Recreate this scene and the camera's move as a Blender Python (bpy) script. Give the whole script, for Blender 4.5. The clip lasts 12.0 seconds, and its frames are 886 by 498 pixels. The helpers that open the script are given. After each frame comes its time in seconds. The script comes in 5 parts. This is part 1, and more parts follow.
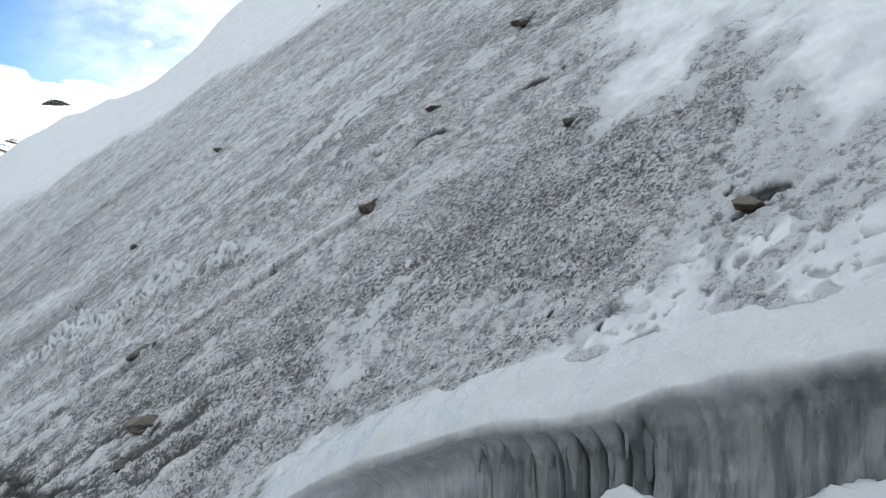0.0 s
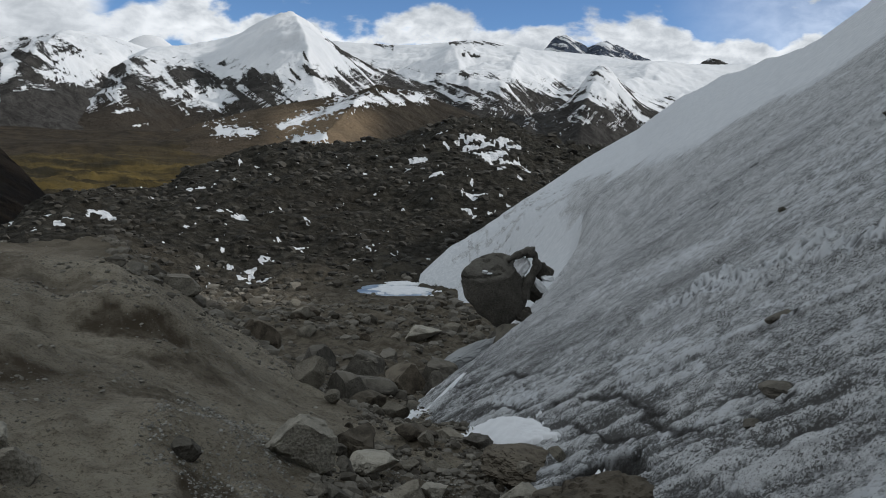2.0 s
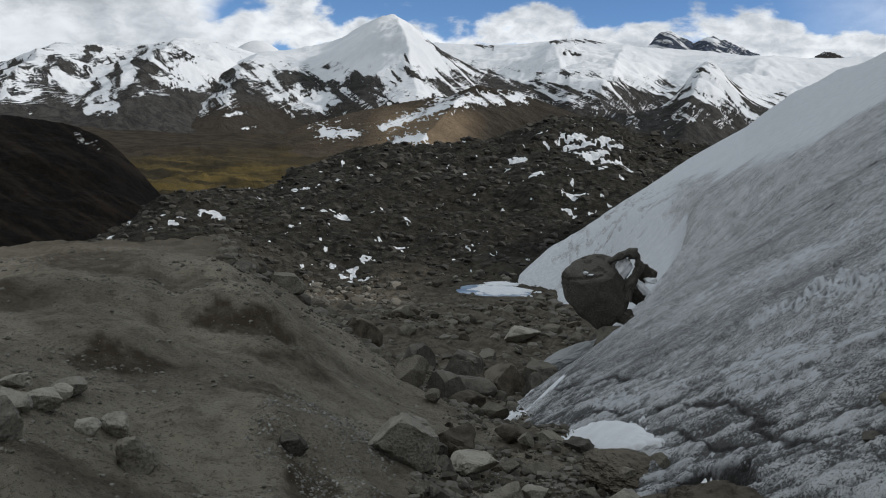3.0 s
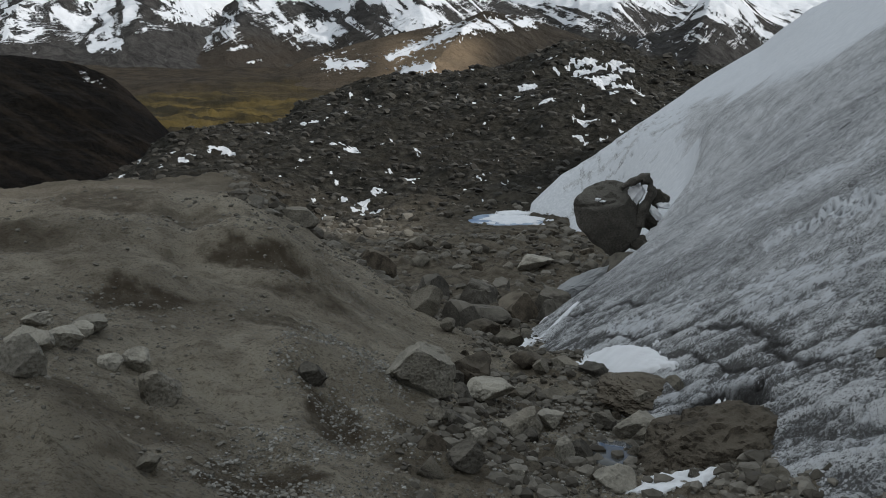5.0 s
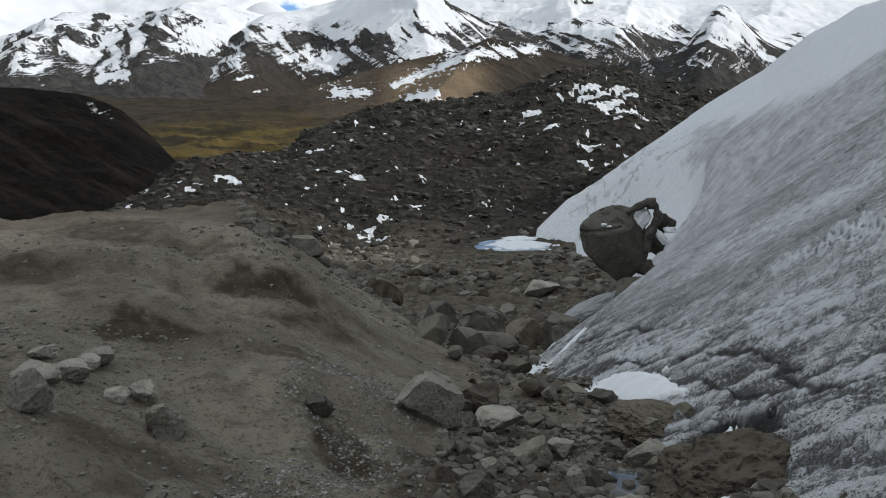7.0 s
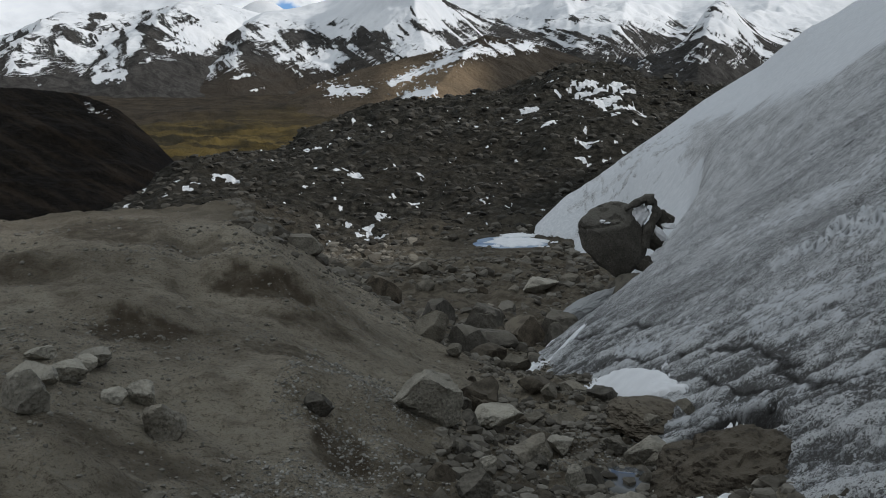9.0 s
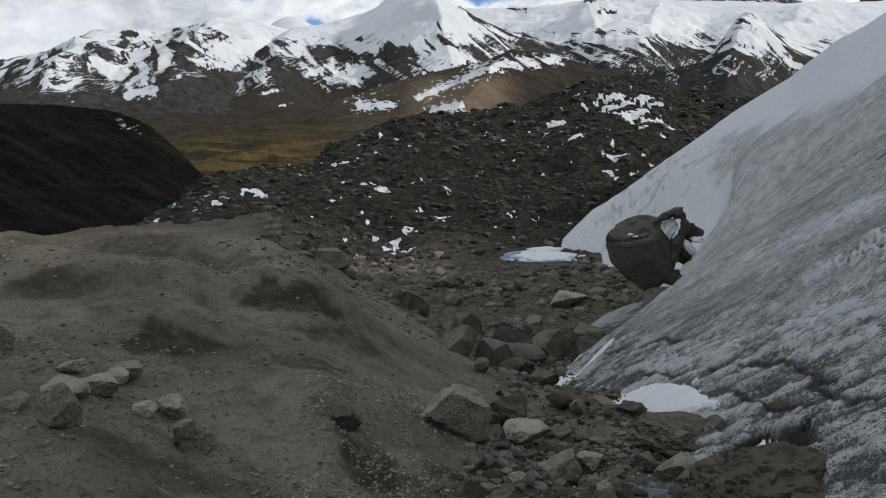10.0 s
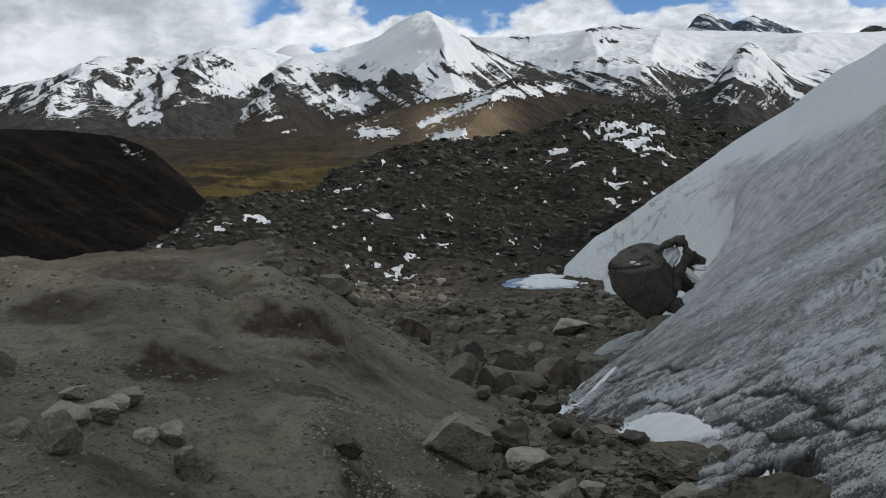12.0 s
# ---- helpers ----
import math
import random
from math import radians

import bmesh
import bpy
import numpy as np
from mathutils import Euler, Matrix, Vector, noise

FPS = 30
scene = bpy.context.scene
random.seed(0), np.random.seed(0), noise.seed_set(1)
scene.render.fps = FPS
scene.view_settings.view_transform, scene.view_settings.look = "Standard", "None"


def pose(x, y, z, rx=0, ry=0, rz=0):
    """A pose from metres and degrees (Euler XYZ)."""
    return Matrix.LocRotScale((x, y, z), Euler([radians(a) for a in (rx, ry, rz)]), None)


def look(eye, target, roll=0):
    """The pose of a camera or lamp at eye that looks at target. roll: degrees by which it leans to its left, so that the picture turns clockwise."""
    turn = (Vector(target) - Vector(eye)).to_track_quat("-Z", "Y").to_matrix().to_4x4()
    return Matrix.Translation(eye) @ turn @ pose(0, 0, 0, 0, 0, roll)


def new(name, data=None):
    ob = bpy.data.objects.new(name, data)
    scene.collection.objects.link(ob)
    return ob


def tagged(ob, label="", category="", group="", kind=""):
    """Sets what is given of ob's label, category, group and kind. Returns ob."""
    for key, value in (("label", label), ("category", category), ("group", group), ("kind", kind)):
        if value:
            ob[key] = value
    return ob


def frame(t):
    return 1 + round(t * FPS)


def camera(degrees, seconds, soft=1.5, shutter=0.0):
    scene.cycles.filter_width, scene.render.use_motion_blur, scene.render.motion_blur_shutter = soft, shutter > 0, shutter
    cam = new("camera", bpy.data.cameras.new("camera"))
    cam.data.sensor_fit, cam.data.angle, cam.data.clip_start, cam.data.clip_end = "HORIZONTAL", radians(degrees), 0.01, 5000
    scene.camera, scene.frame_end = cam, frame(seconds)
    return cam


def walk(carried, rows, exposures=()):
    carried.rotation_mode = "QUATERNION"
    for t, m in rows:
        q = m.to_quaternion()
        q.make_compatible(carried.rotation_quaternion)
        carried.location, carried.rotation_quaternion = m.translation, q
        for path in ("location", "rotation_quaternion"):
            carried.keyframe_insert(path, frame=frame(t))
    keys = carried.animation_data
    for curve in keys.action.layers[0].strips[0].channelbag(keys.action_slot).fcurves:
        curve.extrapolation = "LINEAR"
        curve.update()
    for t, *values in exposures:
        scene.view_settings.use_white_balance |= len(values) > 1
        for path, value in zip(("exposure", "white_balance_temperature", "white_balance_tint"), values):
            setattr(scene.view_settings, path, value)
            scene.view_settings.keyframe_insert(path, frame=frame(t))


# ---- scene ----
cam = camera(55.14, 12.0, soft=1.0)
# seconds, place of the eye, turn to the left, tilt up, lean to the right
ROWS = [
    (0.0, 0.286, -0.217, -0.045, -50.87, -3.09, 1.66),
    (0.5, 0.191, -0.117, -0.035, -41.85, -3.32, 0.68),
    (1.0, 0.111, -0.066, -0.032, -29.73, -4.79, -0.88),
    (1.5, 0.085, -0.088, -0.027, -17.83, -5.64, -2.11),
    (2.0, 0.061, -0.090, -0.034, -9.99, -6.24, -2.93),
    (2.5, 0.036, -0.100, -0.025, -5.37, -6.10, -3.18),
    (3.0, 0.019, -0.095, -0.019, -3.28, -6.55, -2.53),
    (3.5, 0.016, -0.121, -0.042, -2.19, -8.99, -1.17),
    (5.5, 0.012, -0.060, -0.031, -2.75, -11.29, -0.88),
    (6.0, 0.015, -0.045, -0.030, -2.85, -11.02, -0.75),
    (6.5, 0.003, -0.052, -0.015, -2.26, -9.59, -0.54),
    (8.5, 0.016, -0.012, -0.002, -2.44, -9.43, 0.18),
    (9.0, 0.010, -0.002, -0.014, -2.28, -9.66, 0.05),
    (9.5, 0.010, 0.013, -0.009, -1.47, -9.41, 0.23),
    (10.0, -0.007, 0.007, -0.006, -0.46, -8.73, 0.39),
    (10.5, 0.000, 0.000, 0.000, -0.00, -8.00, 0.50),
    (11.0, -0.004, -0.001, 0.001, -0.00, -7.61, 0.46),
    (11.5, -0.011, -0.007, 0.002, -0.25, -7.24, 0.31),
    (12.0, -0.014, -0.009, 0.009, -0.33, -6.93, 0.13),
]
EXPOSURES = [(0.0, 0.78), (0.3, 0.48), (0.8, 0.25), (1.3, -0.02), (2.0, -0.28), (3.0, -0.25), (3.5, -0.24), (5.5, 0.18), (6.0, 0.42), (6.5, 0.28), (8.5, -0.23), (10.5, -0.23), (12.0, -0.25)]
walk(cam, [(t, pose(x, y, z, 90 + pitch, 0, turn) @ pose(0, 0, 0, 0, 0, -lean)) for t, x, y, z, turn, pitch, lean in ROWS], EXPOSURES)

# ---- light: a cloudy sky with a blue gap, and a veiled sun behind the glacier ----
SUN_AZ, SUN_EL = 96.0, 30.0      # degrees to the right of +y, above the horizon
sun = new("sun", bpy.data.lights.new("sun", "SUN"))
sun.data.energy, sun.data.angle, sun.data.color = 2.6, radians(3), (1.0, 0.965, 0.92)
_a, _e = radians(SUN_AZ), radians(SUN_EL)
sun.matrix_world = look((math.sin(_a) * math.cos(_e) * 300, math.cos(_a) * math.cos(_e) * 300, math.sin(_e) * 300), (0, 0, 0))


class Graph:
    """Short hand for building node trees."""

    def __init__(self, tree):
        self.tree = tree
        tree.nodes.clear()

    def put(self, socket, value):
        if hasattr(value, "links"):
            self.tree.links.new(value, socket)
        elif value is not None:
            socket.default_value = value

    def math(self, op, a, b=0.0, c=0.0, clamp=False):
        n = self.tree.nodes.new("ShaderNodeMath")
        n.operation, n.use_clamp = op, clamp
        for s, v in zip(n.inputs, (a, b, c)):
            self.put(s, v)
        return n.outputs[0]

    def vec(self, op, a, b=(0, 0, 0)):
        n = self.tree.nodes.new("ShaderNodeVectorMath")
        n.operation = op
        self.put(n.inputs[0], a)
        self.put(n.inputs[1], b)
        return n.outputs[0]

    def noise(self, vector, scale, detail=4.0, rough=0.55, distort=0.0, lac=2.0):
        n = self.tree.nodes.new("ShaderNodeTexNoise")
        self.put(n.inputs["Vector"], vector)
        for k, v in (("Scale", scale), ("Detail", detail), ("Roughness", rough), ("Distortion", distort), ("Lacunarity", lac)):
            self.put(n.inputs[k], v)
        return n.outputs["Fac"]

    def voronoi(self, vector, scale, feature="F1", out="Distance", rand=1.0):
        n = self.tree.nodes.new("ShaderNodeTexVoronoi")
        n.feature = feature
        self.put(n.inputs["Vector"], vector)
        self.put(n.inputs["Scale"], scale)
        self.put(n.inputs["Randomness"], rand)
        return n.outputs[out]

    def ramp(self, fac, lo, hi, a=0.0, b=1.0, smooth=True):
        n = self.tree.nodes.new("ShaderNodeMapRange")
        n.interpolation_type = "SMOOTHSTEP" if smooth else "LINEAR"
        for s, v in zip(n.inputs, (fac, lo, hi, a, b)):
            self.put(s, v)
        return n.outputs[0]

    def mix(self, fac, a, b):
        n = self.tree.nodes.new("ShaderNodeMix")
        n.data_type = "RGBA"
        self.put(n.inputs[0], fac)
        self.put(n.inputs[6], (*a, 1) if isinstance(a, tuple) and len(a) == 3 else a)
        self.put(n.inputs[7], (*b, 1) if isinstance(b, tuple) and len(b) == 3 else b)
        return n.outputs[2]

    def attribute(self, name):
        n = self.tree.nodes.new("ShaderNodeAttribute")
        n.attribute_name = name
        return n.outputs["Fac"]

    def place(self):
        return self.tree.nodes.new("ShaderNodeNewGeometry").outputs["Position"]

    def local(self):
        return self.tree.nodes.new("ShaderNodeTexCoord").outputs["Object"]

    def normal_z(self):
        g = self.tree.nodes.new("ShaderNodeNewGeometry")
        s = self.tree.nodes.new("ShaderNodeSeparateXYZ")
        self.put(s.inputs[0], g.outputs["Normal"])
        return s.outputs[2]

    def stretch(self, vector, turn, scale):
        n = self.tree.nodes.new("ShaderNodeMapping")
        self.put(n.inputs[0], vector)
        n.inputs["Rotation"].default_value = [radians(v) for v in turn]
        n.vector_type = "TEXTURE"
        n.inputs["Scale"].default_value = [1 / v for v in scale]
        return n.outputs[0]

    def finish(self, colour, rough=0.9, bumps=(), spec=0.3, **more):
        b = self.tree.nodes.new("ShaderNodeBsdfPrincipled")
        o = self.tree.nodes.new("ShaderNodeOutputMaterial")
        self.put(b.inputs["Base Color"], (*colour, 1) if isinstance(colour, tuple) and len(colour) == 3 else colour)
        self.put(b.inputs["Roughness"], rough)
        self.put(b.inputs["Specular IOR Level"], spec)
        for k, v in more.items():
            self.put(b.inputs[k.replace("_", " ")], v)
        last = None
        for height, strength, distance in bumps:
            n = self.tree.nodes.new("ShaderNodeBump")
            self.put(n.inputs["Height"], height)
            self.put(n.inputs["Strength"], strength)
            n.inputs["Distance"].default_value = distance
            if last is not None:
                self.put(n.inputs["Normal"], last)
            last = n.outputs[0]
        if last is not None:
            self.put(b.inputs["Normal"], last)
        self.tree.links.new(b.outputs[0], o.inputs[0])


def graph(name):
    m = bpy.data.materials.new(name)
    m.use_nodes = True
    return m, Graph(m.node_tree)


# sky: a Nishita sky behind heaped clouds near the skyline and a high grey cover elsewhere
world = bpy.data.worlds.new("sky")
scene.world = world
world.use_nodes = True
g = Graph(world.node_tree)
sky = g.tree.nodes.new("ShaderNodeTexSky")
sky.sky_type, sky.sun_disc = "NISHITA", False
sky.sun_elevation, sky.sun_rotation, sky.altitude = radians(SUN_EL), radians(SUN_AZ), 4800
way = g.tree.nodes.new("ShaderNodeTexCoord").outputs["Generated"]
parts = g.tree.nodes.new("ShaderNodeSeparateXYZ")
g.put(parts.inputs[0], way)
wx, wy, wz = parts.outputs
elev = g.math("MULTIPLY", g.math("ARCSINE", wz), 57.29578)
azim = g.math("MULTIPLY", g.math("ARCTAN2", wx, wy), 57.29578)
flat = g.tree.nodes.new("ShaderNodeCombineXYZ")
g.put(flat.inputs[0], g.math("MULTIPLY", azim, 0.1))
g.put(flat.inputs[1], g.math("MULTIPLY", elev, 0.17))
n_big = g.noise(flat.outputs[0], 1.5, 7.0, 0.52, 0.15)
n_fine = g.noise(flat.outputs[0], 6.0, 6.0, 0.6, 0.3)
n_soft = g.noise(flat.outputs[0], 1.1, 5.0, 0.5)
heap = g.math("ADD", n_big, g.ramp(elev, 7.0, 12.0, 0.14, -0.20, False))
cumulus = g.ramp(heap, 0.49, 0.57)
left = g.ramp(azim, -17.0, -5.0, 1.0, 0.0)
away = g.ramp(azim, 60.0, 90.0)
high = g.ramp(elev, 18.0, 32.0)
cover = g.math("MAXIMUM", g.math("MAXIMUM", left, high), away)
veil = g.ramp(g.math("ADD", n_soft, g.math("MULTIPLY", cover, 0.46)), 0.62, 0.84)
veil = g.math("MAXIMUM", veil, g.math("MULTIPLY", g.ramp(azim, 22.0, 34.0), 0.45))
mask = g.math("MAXIMUM", cumulus, veil)
shade = g.ramp(g.math("ADD", g.math("MULTIPLY", n_fine, 0.5), g.math("MULTIPLY", n_big, 0.7)), 0.35, 0.85)
white = g.mix(shade, (1.30, 1.35, 1.40), (0.46, 0.51, 0.57))
low_grey = g.mix(g.ramp(g.math("ADD", g.math("MULTIPLY", n_soft, 0.8), g.math("MULTIPLY", n_fine, 0.2)), 0.40, 0.66), (0.92, 0.97, 1.03), (0.385, 0.43, 0.475))
high_grey = g.mix(g.ramp(n_soft, 0.3, 0.7), (0.61, 0.685, 0.735), (0.41, 0.47, 0.515))
ahead = g.vec("SCALE", high_grey)                        # the cover is thicker and darker behind
g.put(ahead.node.inputs["Scale"], g.ramp(wy, -0.6, 0.6, 0.82, 1.12))
grey = g.mix(g.ramp(elev, 14.0, 34.0), low_grey, ahead)
cloud = g.mix(g.math("MULTIPLY", cover, 0.75), white, grey)
blue = g.vec("SCALE", sky.outputs[0])
blue.node.inputs["Scale"].default_value = 0.13
bg = g.tree.nodes.new("ShaderNodeBackground")
g.put(bg.inputs[0], g.mix(mask, g.vec("MULTIPLY", blue, (0.72, 0.92, 1.10)), cloud))
bg.inputs[1].default_value = 1.0
out = g.tree.nodes.new("ShaderNodeOutputWorld")
g.tree.links.new(bg.outputs[0], out.inputs[0])


# ---- noise and mesh helpers ----
_rng = np.random.default_rng(7)
_perm = np.tile(_rng.permutation(512), 3)
_grad = _rng.normal(size=(512, 3))
_grad /= np.linalg.norm(_grad, axis=1)[:, None]
_turns = _rng.random(512) * 2 * np.pi
_flat = np.stack([np.cos(_turns), np.sin(_turns)], -1).astype(np.float32)


def perlin(x, y, z=0.0):
    """Gradient noise, about -0.7 to 0.7; with one z for all points, a flat and quicker kind."""
    if np.ndim(z) == 0:
        x, y = np.broadcast_arrays(np.asarray(x, np.float32), np.asarray(y, np.float32))
        xi, yi = np.floor(x), np.floor(y)
        fx, fy = x - xi, y - yi
        xi, yi = xi.astype(np.int32) & 511, yi.astype(np.int32) & 511
        u, v = (a * a * a * (a * (a * 6 - 15) + 10) for a in (fx, fy))
        salt = int(float(z) * 37) & 511
        p0, p1 = _perm[xi + salt], _perm[((xi + 1) & 511) + salt]
        d = []
        for row, dx in ((p0, fx), (p1, fx - 1)):
            for j in (0, 1):
                h = _perm[row + ((yi + j) & 511)]
                d.append(_flat[h, 0] * dx + _flat[h, 1] * (fy - j))
        a, b = d[0] + v * (d[1] - d[0]), d[2] + v * (d[3] - d[2])
        return (a + u * (b - a)).astype(np.float64)
    x, y, z = np.broadcast_arrays(np.asarray(x, float), np.asarray(y, float), np.asarray(z, float))
    xi, yi, zi = np.floor(x), np.floor(y), np.floor(z)
    fx, fy, fz = x - xi, y - yi, z - zi
    xi, yi, zi = (v.astype(np.int64) & 511 for v in (xi, yi, zi))
    u, v, w = (a * a * a * (a * (a * 6 - 15) + 10) for a in (fx, fy, fz))
    total = 0
    for i in (0, 1):
        for j in (0, 1):
            for k in (0, 1):
                h = _perm[_perm[_perm[(xi + i) & 511] + ((yi + j) & 511)] + ((zi + k) & 511)]
                gr = _grad[h]
                d = gr[..., 0] * (fx - i) + gr[..., 1] * (fy - j) + gr[..., 2] * (fz - k)
                total = total + d * (u if i else 1 - u) * (v if j else 1 - v) * (w if k else 1 - w)
    return total


def fbm(x, y, z=0.0, octaves=4, gain=0.5, ridged=False):
    total, amp, f = 0, 1.0, 1.0
    for o in range(octaves):
        n = perlin(np.asarray(x) * f + 17.3 * o, np.asarray(y) * f - 9.1 * o, np.asarray(z) * f + 3.7 * o)
        total = total + amp * ((0.35 - np.abs(n)) if ridged else n)
        amp, f = amp * gain, f * 2.03
    return total


def smooth(a, b, t):
    u = np.clip((np.asarray(t, float) - a) / (b - a), 0, 1)
    return u * u * (3 - 2 * u)


def blur(a, sigma, axis):
    n = int(sigma * 3) + 1
    k = np.exp(-0.5 * (np.arange(-n, n + 1) / sigma) ** 2)
    k /= k.sum()
    pad = [(0, 0)] * a.ndim
    pad[axis] = (n, n)
    return np.apply_along_axis(lambda v: np.convolve(v, k, "valid"), axis, np.pad(a, pad, "edge"))


def mesh_from(name, verts, faces, material, attributes=None, flat_shading=False, sharp=0):
    me = bpy.data.meshes.new(name)
    verts = np.asarray(verts, np.float32)
    faces = np.asarray(faces, np.int32)
    k = faces.shape[1]
    me.vertices.add(len(verts))
    me.vertices.foreach_set("co", verts.ravel())
    me.loops.add(faces.size)
    me.loops.foreach_set("vertex_index", faces.ravel())
    me.polygons.add(len(faces))
    me.polygons.foreach_set("loop_start", np.arange(len(faces), dtype=np.int32) * k)
    me.polygons.foreach_set("loop_total", np.full(len(faces), k, np.int32))
    me.polygons.foreach_set("use_smooth", np.full(len(faces), not flat_shading))
    for key, values in (attributes or {}).items():
        me.attributes.new(key, "FLOAT", "POINT").data.foreach_set("value", np.asarray(values, np.float32).ravel())
    me.update()
    me.validate()
    if sharp:
        me.set_sharp_from_angle(angle=radians(sharp))
    me.materials.append(material)
    return me


def grid_faces(rows, cols, closed=False):
    i = np.arange(rows - 1)[:, None] * cols
    j = np.arange(cols if closed else cols - 1)[None, :]
    j2 = (j + 1) % cols
    return np.stack([i + j, i + j2, i + cols + j2, i + cols + j], -1).reshape(-1, 4)


def polar(az, r):
    a = np.radians(az)
    return r * np.sin(a), r * np.cos(a)


# ---- materials ----
def rock_material(name, dark, light, scale=1.0, dust=(0.22, 0.198, 0.16)):
    """Weathered boulder stone: grain, lichen-like blotches, dust on what faces up."""
    m, g = graph(name)
    p = g.local()
    info = g.tree.nodes.new("ShaderNodeObjectInfo")
    p2 = g.vec("ADD", p, g.vec("SCALE", info.outputs["Location"]))
    big = g.noise(p2, 2.3 * scale, 6, 0.6, 0.4)
    fine = g.noise(p2, 30 * scale, 5, 0.7)
    pits = g.voronoi(p2, 22 * scale)
    c = g.mix(g.ramp(big, 0.35, 0.65), dark, light)
    c = g.mix(g.ramp(fine, 0.42, 0.7, 0, 0.75), c, tuple(0.4 * v for v in dark))
    c = g.mix(g.ramp(g.noise(p2, 11 * scale, 5, 0.7), 0.55, 0.68, 0, 0.6), c, tuple(1.25 * v for v in light))
    c = g.mix(g.math("MULTIPLY", g.ramp(g.normal_z(), 0.45, 0.95), g.ramp(big, 0.3, 0.6, 0.25, 0.8)), c, dust)
    tone = g.ramp(info.outputs["Random"], 0, 1, 0.72, 1.18, False)
    c2 = g.vec("SCALE", c)
    g.put(c2.node.inputs["Scale"], tone)
    g.finish(c2, 0.88, [(big, 0.9, 0.12 / scale), (pits, 0.6, 0.03 / scale), (fine, 0.9, 0.02 / scale)], 0.12)
    return m


def till_material():
    """Grey-brown glacial till: sand, gravel and darker brown hollows; far ground rocky, with snow lying in it and dry
    grass below.
    """
    m, g = graph("till")
    p = g.place()
    near = g.attribute("near")
    wet = g.attribute("wet")
    grass = g.attribute("grass")
    snow = g.attribute("snow")
    gravel = g.attribute("gravel")
    big = g.noise(p, 0.35, 5, 0.6, 0.6)
    mid = g.noise(p, 2.2, 6, 0.65, 0.3)
    fine = g.noise(p, 24.0, 5, 0.7)
    stones = g.voronoi(p, 9.0)
    stone_tone = g.voronoi(p, 9.0, out="Color")
    pebbles = g.voronoi(p, 26.0)
    c = g.mix(g.ramp(big, 0.35, 0.65), (0.315, 0.274, 0.210), (0.46, 0.405, 0.315))
    c = g.mix(g.ramp(mid, 0.45, 0.7, 0, 0.55), c, (0.105, 0.082, 0.056))
    c = g.mix(g.ramp(fine, 0.5, 0.8, 0, 0.5), c, (0.25, 0.232, 0.195))
    grain = g.noise(p, 60.0, 4, 0.75)
    c = g.mix(g.ramp(grain, 0.54, 0.66, 0, 0.6), c, (0.075, 0.063, 0.046))
    c = g.mix(g.ramp(grain, 0.44, 0.34, 0, 0.5), c, (0.36, 0.34, 0.30))
    coarse = g.noise(p, 20.0, 5, 0.8)
    clods = g.noise(p, 7.0, 6, 0.75, 0.4)
    c = g.mix(g.ramp(clods, 0.54, 0.66, 0, 0.55), c, (0.095, 0.078, 0.056))
    c = g.mix(g.ramp(coarse, 0.54, 0.62, 0, 0.70), c, (0.075, 0.063, 0.047))
    c = g.mix(g.ramp(coarse, 0.45, 0.37, 0, 0.5), c, (0.40, 0.375, 0.325))
    bw = g.tree.nodes.new("ShaderNodeRGBToBW")
    g.put(bw.inputs[0], stone_tone)
    speck = g.math("MULTIPLY", g.math("MULTIPLY", g.ramp(stones, 0.20, 0.32, 1, 0), g.ramp(bw.outputs[0], 0.5, 0.6)), gravel)
    c = g.mix(speck, c, (0.28, 0.275, 0.255))
    c = g.mix(g.math("MULTIPLY", g.ramp(pebbles, 0.15, 0.3, 0.7, 0), g.math("MULTIPLY", gravel, 0.7)), c, (0.20, 0.195, 0.18))
    # wet gully bed, together with the darker brown patches and scarps
    c = g.mix(g.math("MULTIPLY", wet, g.ramp(mid, 0.3, 0.6, 0.65, 0.97)), c, (0.088, 0.069, 0.048))
    earth = g.mix(g.ramp(g.noise(p, 1.1, 6, 0.65, 0.4), 0.35, 0.65), (0.088, 0.073, 0.054), (0.185, 0.160, 0.124))
    c = g.mix(g.attribute("floor"), c, earth)
    # far rocky ground
    fbig = g.noise(p, 0.045, 6, 0.62, 0.5)
    fmid = g.noise(p, 0.5, 6, 0.68)
    frock = g.voronoi(p, 0.55)
    f = g.mix(g.ramp(fmid, 0.35, 0.7), (0.016, 0.015, 0.0125), (0.058, 0.054, 0.044))
    f = g.mix(g.ramp(frock, 0.0, 0.5, 0.5, 0.0), f, (0.098, 0.092, 0.08))
    f = g.mix(g.ramp(fbig, 0.45, 0.7, 0, 0.6), f, (0.036, 0.031, 0.024))
    f = g.mix(g.attribute("valley"), f, g.mix(g.ramp(fbig, 0.35, 0.65), (0.026, 0.022, 0.017), (0.060, 0.047, 0.032)))
    gn = g.noise(p, 0.012, 6, 0.65, 0.8)
    gcol = g.mix(g.ramp(gn, 0.40, 0.68), (0.030, 0.025, 0.014), (0.140, 0.100, 0.032))
    f = g.mix(grass, f, gcol)
    c = g.mix(near, f, c)
    edge = g.math("ADD", snow, g.math("MULTIPLY", g.math("SUBTRACT", fmid, 0.5), 0.9))
    sn = g.ramp(edge, 0.5, 0.56)
    c = g.mix(sn, c, (0.80, 0.82, 0.85))
    bump_far = g.math("MULTIPLY", g.math("SUBTRACT", 1.0, near), g.math("SUBTRACT", fmid, g.math("MULTIPLY", frock, 0.6)))
